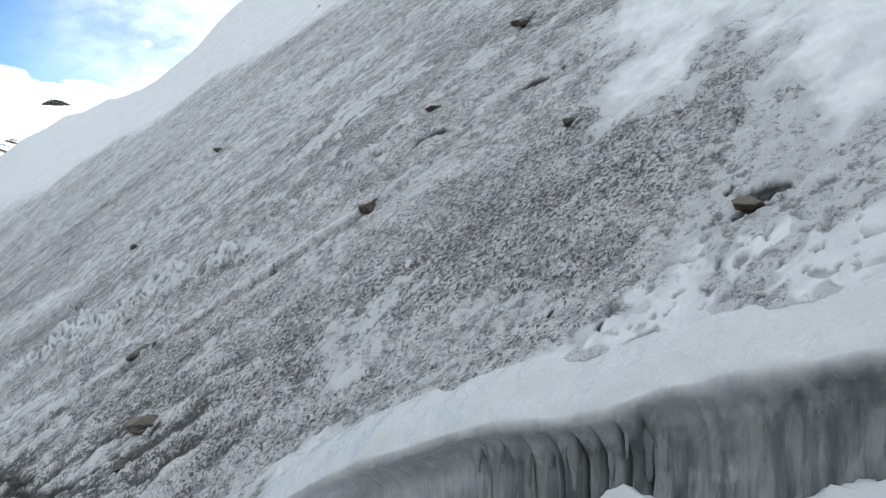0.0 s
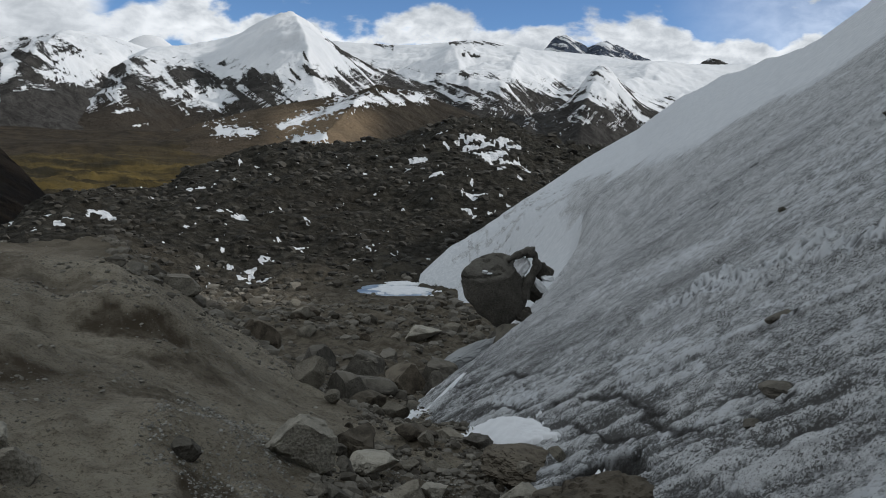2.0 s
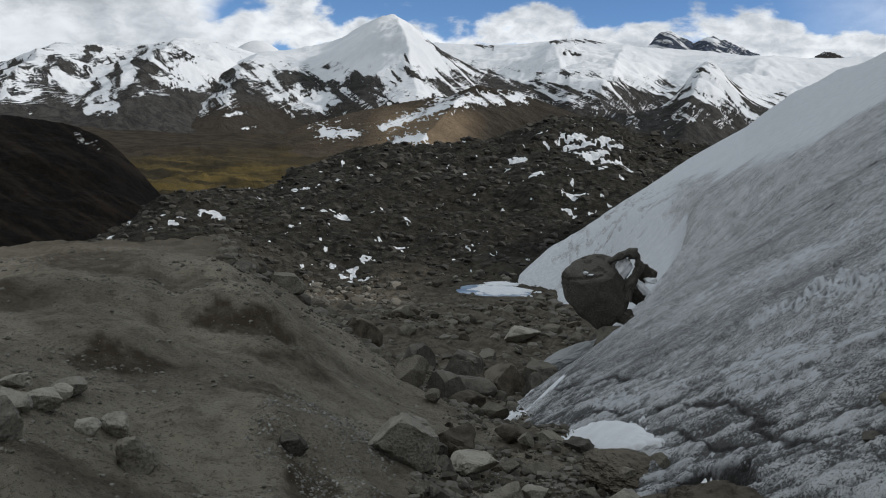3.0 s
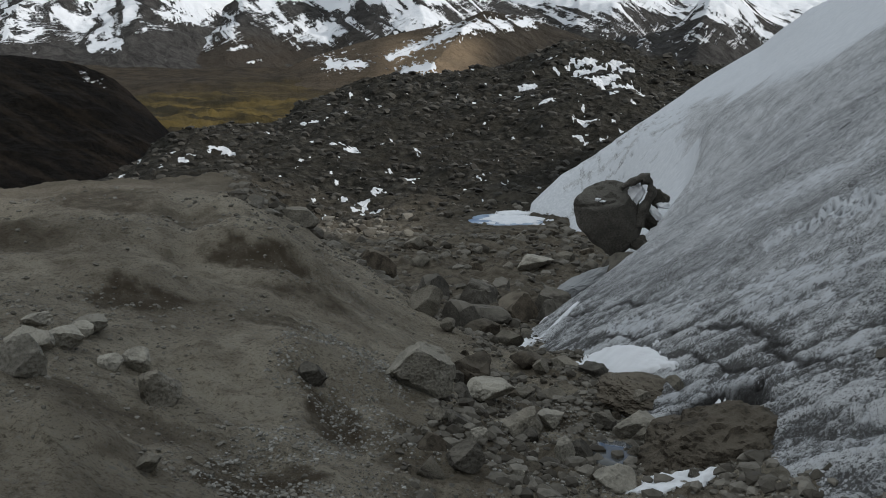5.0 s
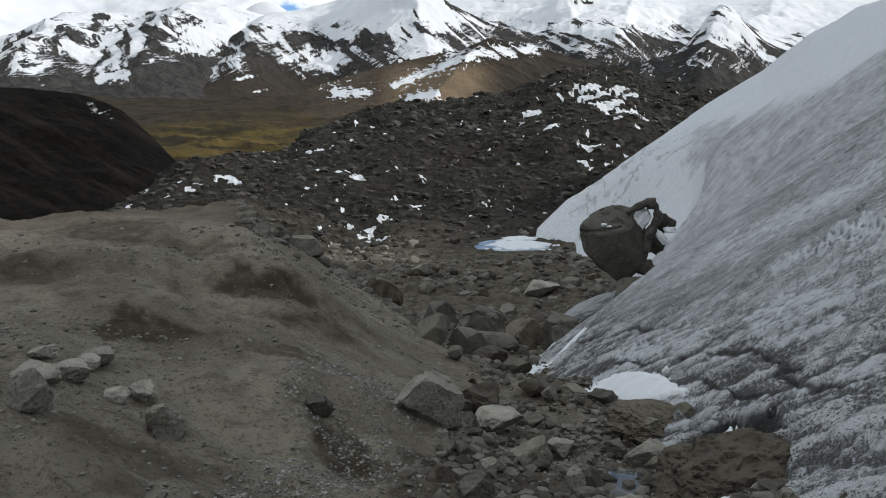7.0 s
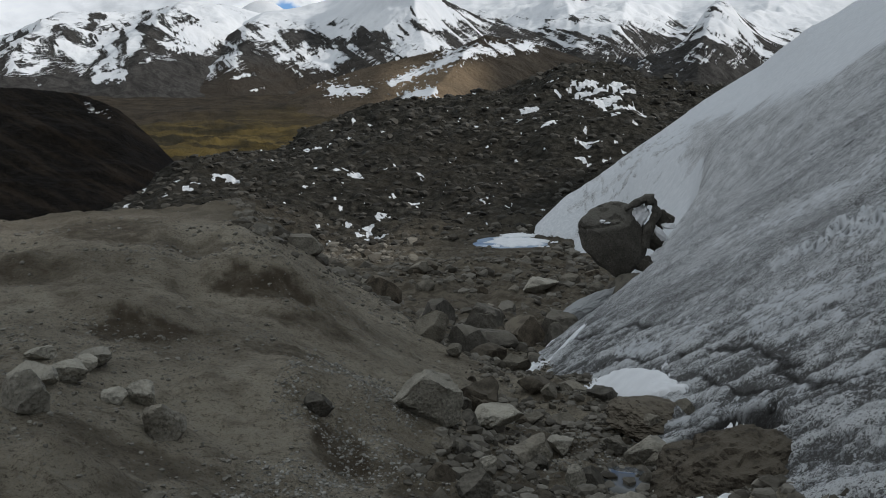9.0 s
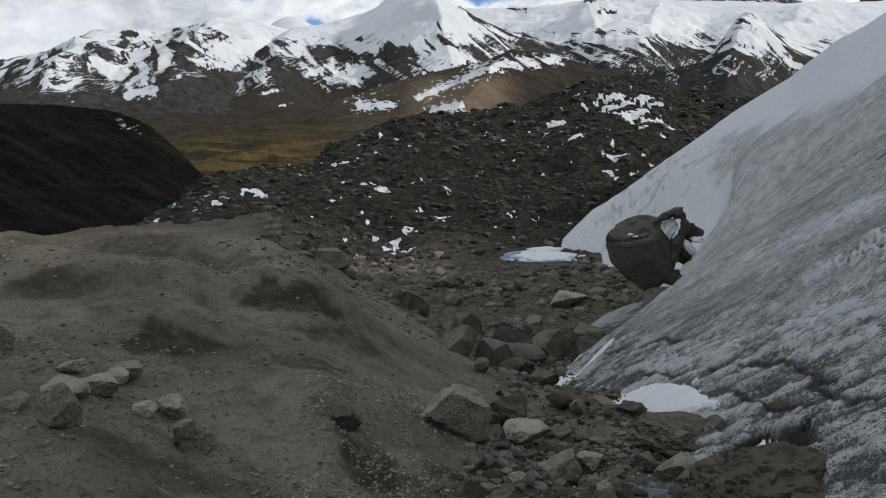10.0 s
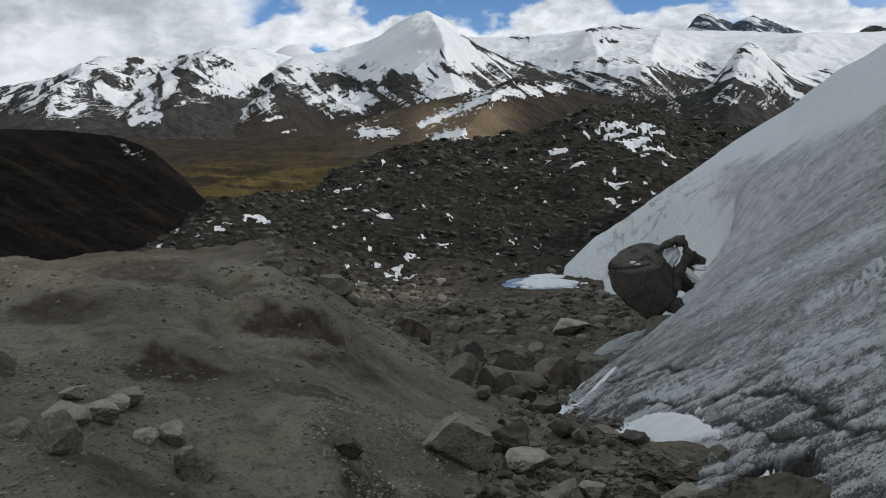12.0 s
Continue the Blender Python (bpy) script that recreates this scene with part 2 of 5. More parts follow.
    bump_near = g.math("MULTIPLY", near, g.math("SUBTRACT", g.math("ADD", mid, g.math("ADD", g.math("MULTIPLY", fine, 0.4), g.math("ADD", g.math("MULTIPLY", clods, 0.7), g.math("MULTIPLY", coarse, 0.6)))), g.math("MULTIPLY", g.math("MULTIPLY", stones, gravel), 0.6)))
    g.finish(c, 0.93, [(bump_far, 1.0, 1.6), (bump_near, 1.0, 0.13)], 0.06)
    return m


def ice_material():
    """Glacier ice under dirt and old snow: dirt follows tilted bands, meltwater pits, clean snow higher up."""
    m, g = graph("glacier_ice")
    p = g.place()
    dirt = g.attribute("dirt")
    dark = g.attribute("dark")
    clean = g.attribute("clean")
    s = g.stretch(p, (0, 0, BAND), (1.0, 0.35, 0.8))
    band = g.noise(s, 1.2, 6, 0.62, 0.5)
    lump = g.noise(p, 6.0, 8, 0.72, 0.3)
    grit = g.noise(p, 13.0, 8, 0.80)
    clot = g.noise(p, 24.0, 4, 0.7, 0.4)
    blotch = g.noise(p, 2.2, 6, 0.62, 0.5)
    snow = g.mix(g.ramp(blotch, 0.35, 0.7), (0.56, 0.58, 0.605), (0.68, 0.695, 0.715))
    relief = g.attribute("relief")
    tone = g.math("ADD", g.math("MULTIPLY", band, 0.12), g.math("ADD", g.math("MULTIPLY", lump, 0.38), g.math("MULTIPLY", grit, 0.50)))
    tone = g.math("ADD", tone, g.math("MULTIPLY", relief, 0.028))
    streak = g.noise(g.stretch(p, (0, 0, BAND), (1.0, 0.10, 0.6)), 4.5, 6, 0.65, 0.3)
    tone = g.math("ADD", tone, g.math("MULTIPLY", g.math("SUBTRACT", streak, 0.5), 0.10))
    ice = g.mix(g.ramp(tone, 0.40, 0.56), (0.23, 0.235, 0.24), (0.66, 0.67, 0.68))
    lvl = g.ramp(dirt, 0, 1, 0.575, 0.485, False)
    d = g.math("SUBTRACT", g.math("ADD", g.math("MULTIPLY", clot, 0.8), g.math("MULTIPLY", lump, 0.2)), g.math("MULTIPLY", relief, 0.02))
    tiny = g.noise(p, 40.0, 3, 0.7, 0.3)
    speck = g.ramp(g.math("SUBTRACT", d, lvl), 0.0, 0.03)
    ice = g.mix(g.math("MULTIPLY", speck, 0.9), ice, (0.095, 0.092, 0.088))
    ice = g.mix(g.math("MULTIPLY", g.ramp(tiny, 0.56, 0.61, 0, 0.65), g.ramp(dirt, 0.15, 0.8, 0.35, 1.0)), ice, (0.09, 0.088, 0.085))
    ice = g.mix(g.math("MULTIPLY", g.ramp(grit, 0.58, 0.66, 0, 0.8), g.ramp(dirt, 0.1, 0.8, 0.4, 1.0)), ice, (0.13, 0.122, 0.11))
    snowy = g.ramp(g.math("ADD", clean, g.math("ADD", g.math("MULTIPLY", g.math("SUBTRACT", blotch, 0.5), 0.7), g.math("ADD", g.math("MULTIPLY", g.math("SUBTRACT", lump, 0.5), 1.1), g.math("MULTIPLY", g.math("SUBTRACT", clot, 0.5), 0.9)))), 0.46, 0.56)
    c = g.mix(snowy, ice, snow)
    # dark colours pits and cracks, and paints shade inside cave and snow holes
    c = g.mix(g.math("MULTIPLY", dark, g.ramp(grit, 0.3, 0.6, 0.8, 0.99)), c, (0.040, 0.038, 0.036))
    c = g.mix(g.math("MULTIPLY", g.attribute("line"), g.ramp(lump, 0.35, 0.6, 0.95, 0.45)), c, (0.085, 0.083, 0.08))
    keep = g.ramp(clean, 0.4, 0.95, 1.0, 0.06)
    h = g.math("MULTIPLY", g.math("SUBTRACT", g.math("ADD", grit, lump), g.math("MULTIPLY", speck, 0.25)), keep)
    hb = g.math("MULTIPLY", blotch, g.ramp(clean, 0.5, 0.95, 1.0, 0.15))
    g.finish(c, 0.85, [(hb, 0.35, 0.12), (h, 0.8, 0.06)], 0.03)
    return m


def cliff_material():
    m, g = graph("cliff_ice")
    p = g.place()
    s = g.stretch(p, (0, 0, 0), (3.0, 3.0, 0.5))
    run = g.noise(s, 2.2, 6, 0.6, 0.4)
    fine = g.noise(s, 9.0, 4, 0.6)
    fr = g.attribute("frost")
    c = g.mix(g.ramp(run, 0.35, 0.65), (0.105, 0.12, 0.122), (0.25, 0.27, 0.27))
    c = g.mix(g.ramp(fine, 0.5, 0.75, 0, 0.35), c, (0.04, 0.047, 0.05))
    c = g.mix(fr, c, (0.46, 0.478, 0.495))
    # clear marks the slots between columns; their deep shade is painted near black
    c = g.mix(g.attribute("clear"), c, (0.018, 0.022, 0.024))
    g.finish(c, g.ramp(run, 0.3, 0.7, 0.12, 0.4), [(run, 0.5, 0.05), (fine, 0.4, 0.012)], 0.6)
    return m


def snow_material(name="old_snow", tint=(0.80, 0.815, 0.84)):
    m, g = graph(name)
    p = g.place()
    a = g.noise(p, 1.3, 5, 0.55)
    b = g.noise(p, 14.0, 5, 0.65)
    c = g.mix(g.ramp(a, 0.3, 0.7), tuple(0.9 * v for v in tint), tint)
    c = g.mix(g.ramp(b, 0.62, 0.78, 0, 0.45), c, (0.35, 0.345, 0.33))
    g.finish(c, 0.8, [(a, 0.4, 0.12), (b, 0.3, 0.02)], 0.05)
    return m


def mountain_material(name, dark, brown, seed, scale=1.0):
    """Snow over scree and rock: the snow attribute says where it lies, grain and ledges break its edge."""
    m, g = graph(name)
    p = g.vec("ADD", g.place(), (seed, seed * 0.7, 0))
    snow = g.attribute("snow")
    warm = g.attribute("warm")
    big = g.noise(p, 0.005 * scale, 6, 0.6, 0.4)
    sp = g.stretch(p, (0, 0, 30), (1.0, 0.6, 0.5))
    mid = g.noise(sp, 0.050 * scale, 8, 0.70, 0.7)
    fine = g.noise(p, 0.16 * scale, 6, 0.72)
    rock = g.mix(g.ramp(mid, 0.35, 0.65), dark, tuple(2.2 * v for v in dark))
    rock = g.mix(g.math("MULTIPLY", warm, g.ramp(big, 0.3, 0.6, 0.4, 1.0)), rock, brown)
    rock = g.mix(g.ramp(fine, 0.45, 0.8, 0, 0.5), rock, tuple(0.55 * v for v in dark))
    one = g.noise(g.stretch(p, (0, 38, 0), (0.30, 0.10, 1.3)), 0.026 * scale, 7, 0.60, 0.6)
    two = g.noise(g.stretch(p, (0, -34, 0), (0.30, 0.10, 1.4)), 0.034 * scale, 8, 0.66, 0.8)
    thread = g.ramp(g.math("ABSOLUTE", g.math("SUBTRACT", two, 0.5)), 0.0, 0.030, 1.0, 0.0)
    patchy = g.ramp(one, 0.38, 0.52)
    lie = g.math("ADD", g.math("MULTIPLY", g.math("SUBTRACT", one, 0.5), 1.9), g.math("MULTIPLY", g.math("SUBTRACT", fine, 0.5), 0.30))
    # dark threads of rock through thin snow, white threads of snow over bare slopes
    lie = g.math("ADD", lie, g.math("MULTIPLY", g.math("MULTIPLY", thread, patchy), g.math("MULTIPLY", g.ramp(snow, 0.30, 0.80, 0.36, -0.30), g.ramp(snow, 0.08, 0.26))))
    k = g.ramp(g.math("ADD", snow, lie), 0.45, 0.55)
    tone = g.mix(g.ramp(big, 0.3, 0.7), (0.66, 0.68, 0.71), (0.78, 0.79, 0.81))
    c = g.mix(k, rock, tone)
    g.finish(c, 0.85, [(big, 0.3, 40.0 / scale), (g.math("MULTIPLY", mid, g.ramp(k, 0, 1, 1.0, 0.10)), 0.7, 22.0 / scale), (g.math("MULTIPLY", fine, g.ramp(k, 0, 1, 1.0, 0.1)), 0.5, 5.0 / scale)], 0.02)
    return m


BAND = 24.0      # turn of the ice's dirt bands in plan, degrees
TILL, ICE, CLIFF, SNOW = till_material(), ice_material(), cliff_material(), snow_material()
STONE = rock_material("boulder_stone", (0.14, 0.126, 0.102), (0.25, 0.228, 0.188), dust=(0.27, 0.242, 0.195))
DARK_STONE = rock_material("dark_stone", (0.078, 0.071, 0.060), (0.150, 0.137, 0.116), dust=(0.20, 0.182, 0.152))
PALE_STONE = rock_material("pale_stone", (0.24, 0.222, 0.186), (0.38, 0.355, 0.30), dust=(0.40, 0.37, 0.31))

# ---- the lie of the land: heights along each bearing from the stance, eye at height 0 ----
# bearing, distance and sight angle of the till hummock's brow
HUMMOCK = ((-60, 26, -6.2), (-27, 30, -6.5), (-19, 31, -6.6), (-11.4, 30, -6.5), (-9, 29, -7.7), (-7.5, 28, -8.9), (-5.2, 27, -10.6), (-2.9, 26, -11.9),
           (-0.6, 24, -13.5), (1.7, 21.5, -15.4), (3, 19.5, -16.4), (8, 18.0, -18.6), (13, 19, -18.3), (40, 19, -15.5), (90, 19, -7.0))
# bearing and height 10 m out
SHELF = ((-60, -2.2), (-30, -2.75), (-24, -2.9), (-17, -3.45), (-6.5, -3.75), (3, -4.2), (9, -4.55), (15, -4.55), (20, -4.3), (25, -4.05), (45, -3.15), (70, -2.3), (90, -1.5))
# bearing, distance and sight angle of the stony moraine's crest
MORAINE = ((-60, 130, -9), (-24, 140, -8.0), (-19.7, 150, -6.4), (-17.6, 160, -5.3), (-15.8, 170, -4.1), (-12.6, 185, -3.4), (-8.9, 200, -3.1), (-6.6, 240, -1.5),
           (-3.6, 270, -0.5), (-0.6, 285, 0.0), (2.8, 295, 0.3), (7, 310, 0.8), (9.9, 340, 2.4), (13.9, 345, 2.3), (17.4, 330, 0.8), (22, 330, 1.0), (60, 320, 0))
FLOOR_R = (22, 30, 45, 60, 90, 122)
FLOOR_Z = (-7.3, -9.0, -11.6, -13.6, -16.7, -19.2)
POND_Z, POOL_Z = -17.6, -4.45
TAB_A = np.arange(-180, 180.01, 0.5)
TAB_L = np.arange(math.log(1.0), math.log(5200), 0.02)


def land_table():
    cols = []
    radii = np.exp(TAB_L)
    for a in TAB_A:
        b = a if abs(a) <= 90 else math.copysign(180 - abs(a), a)     # behind the stance the land mirrors
        h = np.array(HUMMOCK)
        rh = np.interp(b, h[:, 0], h[:, 1])
        zh = rh * math.tan(radians(np.interp(b, h[:, 0], h[:, 2])))
        z10 = np.interp(b, *np.array(SHELF).T)
        mo = np.array(MORAINE)
        rm = np.interp(b, mo[:, 0], mo[:, 1])
        zm = rm * math.tan(radians(np.interp(b, mo[:, 0], mo[:, 2])))
        fl = [(r, z) for r, z in zip(FLOOR_R, FLOOR_Z) if r > rh * 1.22]
        pts = [(1.0, -1.7), (5.0, 0.62 * z10 - 0.55), (10.0, z10), (rh, zh), *fl, (rm * 0.62, -19.2 * 0.35 + 0.65 * zm - 3), (rm, zm), (rm * 1.3, zm - 14), (560, -34), (800, -26), (1300, 0), (2200, 35), (5200, 60)]
        if rh > 30.5:
            pts.insert(3, (22, 22 * math.tan(radians(np.interp(b, h[:, 0], h[:, 2]) - 1.6))))
        pts = np.array(pts)
        cols.append(np.interp(TAB_L, np.log(pts[:, 0]), pts[:, 1]))
    t = np.array(cols)
    t = blur(t, 1.6, 0)
    return blur(t, 2.0, 1)


LAND = land_table()


def land_base(x, y):
    r = np.maximum(np.hypot(x, y), 1.001)
    fa = (np.degrees(np.arctan2(x, y)) + 180) / 0.5
    fl = (np.log(r)) / 0.02
    i = np.clip(fa.astype(int), 0, len(TAB_A) - 2)
    j = np.clip(fl.astype(int), 0, len(TAB_L) - 2)
    u, v = np.clip(fa - i, 0, 1), np.clip(fl - j, 0, 1)
    return (LAND[i, j] * (1 - u) + LAND[i + 1, j] * u) * (1 - v) + (LAND[i, j + 1] * (1 - u) + LAND[i + 1, j + 1] * u) * v


def gully(x, y):
    """1 along the stony gully between hummock and ice, 0 on the hummock."""
    edge = 0.4 + np.interp(y, (0, 8, 12, 16, 22, 30, 60), (1.0, -0.6, 0.5, 1.0, 1.0, 0.0, -8))
    return smooth(-1.2, 1.0, x - edge) * smooth(95, 60, np.hypot(x, y))


# humps and hollows of the near till: place, half width across the view and along it, turn, height
FORMS = ((-2.6, 17.4, 1.5, 0.75, 12, 0.42), (-3.0, 14.9, 1.2, 0.9, 10, -0.06), (-3.5, 19.2, 0.8, 0.7, 10, 0.28), (-1.7, 15.6, 1.2, 0.6, 20, 0.16),
         (-4.0, 13.0, 1.0, 0.55, 15, 0.15), (-1.3, 10.4, 1.4, 1.0, 5, 0.26), (-2.3, 5.5, 0.46, 0.46, 0, 0.24), (-1.1, 6.3, 0.35, 0.7, 10, -0.12),
         (-0.72, 8.7, 0.30, 0.9, 10, -0.14), (-6.9, 16.2, 2.2, 0.7, 20, 0.22), (-7.4, 20.5, 2.5, 0.9, 15, -0.06), (-5.2, 21.2, 2.2, 0.8, 10, 0.18), (-4.2, 13.9, 1.2, 0.5, 20, 0.14))


def land_z(x, y):
    """Height of the ground."""
    x, y = np.asarray(x, float), np.asarray(y, float)
    r = np.hypot(x, y)
    z = land_base(x, y)
    gu = gully(x, y)
    nearby = smooth(70, 40, r)
    bank = (1 - gu) * nearby
    z = z + bank * smooth(4, 9, r) * (0.22 * fbm(x * 0.26 + 0.12 * y, y * 0.19, 0.5, 3) + 0.20 * fbm(x * 0.34 + 0.20 * y + 0.6 * fbm(x * 0.3, y * 0.3, 1.0, 2), y * 0.16, 4.5, 3, 0.5, True))
    z = z + bank * (0.10 * fbm(x * 1.1, y * 0.9, 2.5, 5, 0.55) + 0.035 * fbm(x * 3.4, y * 2.6, 1.5, 3, 0.6))
    z = z + nearby * gu * (0.30 * fbm(x * 0.42, y * 0.42, 7.5, 3) + 0.13 * fbm(x * 1.7, y * 1.7, 4.5, 4, 0.6))
    for cx, cy, across, along, turn, high in FORMS:
        a = radians(turn)
        u, v = (x - cx) * math.cos(a) + (y - cy) * math.sin(a), -(x - cx) * math.sin(a) + (y - cy) * math.cos(a)
        z = z + 1.45 * high * np.exp(-(u / across) ** 2 - (v / along) ** 2)
    # clods and low mounds of the valley floor, then the lumps of the moraine
    floor = smooth(24, 36, r) * smooth(150, 110, r)
    z = z + floor * (0.55 * fbm(x * 0.30, y * 0.22, 3.3, 4, 0.6) + 0.30 * fbm(x * 0.9, y * 0.6, 6.3, 3, 0.6, True))
    far = smooth(32, 60, r) * smooth(1500, 500, r)
    size = np.clip(r / 160, 0.35, 2.0)
    z = z + far * size * (2.8 * fbm(x * 0.035, y * 0.035, 1.5, 4, 0.55) + 1.4 * fbm(x * 0.13, y * 0.13, 8.5, 4, 0.62, True))
    flat = smooth(1.25, 0.9, np.hypot((x - 13.0) / 5.0, (y - 108) / 8.0))
    z = z * (1 - flat) + flat * POND_Z
    flat = smooth(1.5, 1.05, np.hypot((x - 2.60) / 0.30, (y - 9.35) / 0.46))
    z = z * (1 - flat) + flat * POOL_Z
    z = z + smooth(500, 1200, r) * 14 * fbm(x * 0.004, y * 0.004, 3.5, 5)
    return z


# ---- the glacier: a tilted face with a rounded brow, cut off in a low cliff beside the stance ----
# bearing, distance and sight angle of its brow
BROW = ((3, 112, -13), (7, 114, -11.5), (8.5, 116, -7.4), (10.4, 122, -6.1), (12.3, 126, -4.9), (15.8, 135, -2.3), (19.2, 150, 0.3), (22.4, 150, 2.4), (25, 132, 4.6), (27.4, 118, 5.9), (29.4, 100, 6.7), (32.8, 72, 8.2), (35.3, 72, 10.2),
        (38.2, 82, 13.1), (45, 90, 18), (60, 100, 26), (90, 100, 33), (130, 100, 33))


def face(x, y):
    return -4.763 + 0.8017 * x - 0.2623 * y


def cliff_x(y):
    """Where the low cliff cuts the ice."""
    return np.interp(y, (-4, 0.8, 3.2, 4.2, 4.8, 5.6, 6.3), (5.25, 5.09, 5.02, 4.88, 4.68, 4.20, 3.75)) + 0.03 * np.sin(y * 1.7) + 0.02 * np.sin(y * 3.9 + 1)


def band_coordinate(x, y):
    a = radians(BAND)
    return x * math.cos(a) + y * math.sin(a), -x * math.sin(a) + y * math.cos(a)


def ice_z(x, y, detail=True):
    x, y = np.asarray(x, float), np.asarray(y, float)
    r, az = np.hypot(x, y), np.degrees(np.arctan2(x, y))
    b = np.array(BROW)
    rc = np.interp(az, b[:, 0], b[:, 1])
    ec = np.interp(az, b[:, 0], b[:, 2])
    zc = rc * np.tan(np.radians(ec))
    xc, yc = polar(az, rc)
    w = smooth(0.25, 1.0, r / rc)
    z = face(x, y) + w * (zc - face(xc, yc)) * np.clip(r / rc, 0, 1)
    over = np.maximum(r - rc, 0)
    slope = np.tan(np.radians(ec)) - 0.25
    z = np.where(over > 0, zc + slope * over - 0.004 * over ** 2, z)
    # the margin droops beside the valley floor
    z = z - 2.3 * smooth(28, 37, y) * smooth(112, 70, y) * smooth(13, 3, x - 0.20 * y)
    z = z - 5.0 * smooth(40, 60, y) * smooth(121, 108, y) * smooth(0.29, 0.19, x / np.maximum(y, 1))
    hollow = snow_hollow(x, y)
    z = z - 2.6 * hollow
    if detail:
        u, v = band_coordinate(x, y)
        plain = z
        k = smooth(140, 60, r) * smooth(26, 22, x) * (1 - hollow)
        z = z + k * (0.17 * fbm(u * 0.5, v * 0.10, 2.2, 3) + 0.030 * fbm(u * 1.7, v * 0.25, 5.2, 3))
        z = z + k * (1 - smooth(0.3, 0.9, snow_lumps(x, y))) * ice_relief(x, y) * (0.030 + 0.010 * smooth(12, 6, r) + 0.014 * low_ice(x, y))
        z = z + rough_band(x, y) * (0.24 * fbm(x * 2.6, y * 2.2, 2.9, 5, 0.65) + 0.08)
        lumps = snow_lumps(x, y)
        z = z + lumps * (0.045 * fbm(x * 2.6, y * 2.6, 7.7, 4, 0.55) + 0.02 - 0.035 * smooth(0.22, 0.34, snow_holes(x, y)))
        z = z + 0.6 * smooth(24, 40, x) * fbm(x * 0.05, y * 0.05, 6.2, 3)
        z = z + 0.09 * smooth(0.20, 0.02, np.abs(ridge_side(x, y)))
        z = plain + (z - plain) * (1 - smooth(1.0, 0.62, x - cliff_x(y)) * smooth(6.2, 5.2, y))
    return z


def ridge_side(x, y):
    """Distance uphill of the thin ridge that runs down the face; large away from it."""
    d = np.interp(y, (7.0, 8.0, 8.7, 10.0, 12.4, 13.5), (8.7, 8.1, 7.8, 7.15, 6.05, 5.6)) - x + 0.05 * fbm(x * 1.5, y * 1.5, 2.0, 3)
    return np.where((y > 7.0) & (y < 13.5), d, 9.0)


def ice_relief(x, y):
    """Lumps, melt pits and runnels of the ice, about -1 to 1; runnels follow the fall line low down."""
    w, q = 0.53 * x - 0.85 * y, 0.85 * x + 0.53 * y
    low = low_ice(x, y)
    lump = fbm(x * 2.3, y * 1.9, 3.1, 5, 0.68)
    pits = -fbm(x * 5.0, y * 4.2, 6.1, 3, 0.65, True) + 0.35 + 0.8 * fbm(x * 9.0, y * 8.0, 3.7, 3, 0.6) * smooth(24, 12, np.hypot(x, y))
    runnel = fbm(q * 3.2 + 0.4 * fbm(x, y, 2.2, 2), w * 0.6, 9.1, 5, 0.65)
    return np.clip(1.3 * lump + 0.7 * pits * (1 - 0.6 * low) + 2.2 * low * runnel, -1.5, 1.5)


def low_ice(x, y):
    """1 along the broken foot of the ice."""
    return smooth(2.2, 0.5, face(x, y) - (-1.3 - 0.26 * y)) * smooth(5.5, 7.5, y) * smooth(36, 26, y)


def ice_lines(x, y):
    """Dark runnels down the low ice, cracks across it, and painted shade beside the thin ridge."""
    w, q = 0.53 * x - 0.85 * y, 0.85 * x + 0.53 * y
    low = low_ice(x, y)
    wander = 0.5 * fbm(x * 0.8, y * 0.8, 4.1, 3)
    down = smooth(0.05, 0.0, np.abs(perlin(q * 1.5 + wander, w * 0.30, 2.3))) * smooth(-0.2, 0.2, fbm(x * 0.9, y * 0.9, 7.3, 2))
    across = smooth(0.04, 0.0, np.abs(perlin(q * 0.22, w * 1.5 + wander, 5.7))) * smooth(-0.1, 0.25, fbm(x * 0.5, y * 0.5, 1.3, 2))
    u, v = band_coordinate(x, y)
    flow = 0.5 * smooth(0.045, 0.0, np.abs(perlin(u * 0.75 + 0.25 * wander, v * 0.06, 6.3))) * smooth(-0.1, 0.15, fbm(u * 0.3, v * 0.2, 2.6, 2)) * smooth(28, 20, y)
    # a dark line paints the shade along one side of the ridge
    flow = np.maximum(flow, 0.75 * smooth(0.10, 0.02, np.abs(ridge_side(x, y) - 0.13)))
    return np.clip(flow + 0.8 * down * low + across * (0.25 + 0.75 * low) * smooth(60, 30, y), 0, 1)


def snow_hollow(x, y):
    """The hollow of smooth snow behind the lodged boulder."""
    edge = np.interp(x, (4, 8, 14.4, 18.2, 28.8, 36), (42, 43, 46.3, 51, 78, 120))
    return smooth(0, 5, y - edge) * smooth(29, 21, x) * smooth(122, 95, np.hypot(x, y))


def snow_holes(x, y):
    return fbm(x * 8.0, y * 8.0, 8.8, 3, 0.5)


def snow_lumps(x, y):
    """Lumpy old snow above the cliff."""
    limit = np.interp(y, (-3, 1, 2.1, 2.8, 3.4, 3.85, 5.5), (6.6, 6.35, 6.2, 5.85, 5.5, 5.38, 5.1))
    return smooth(0.35, -0.30, x - limit + 0.45 * fbm(x * 1.1, y * 1.1, 5.0, 4, 0.6)) * smooth(7, 5, y)


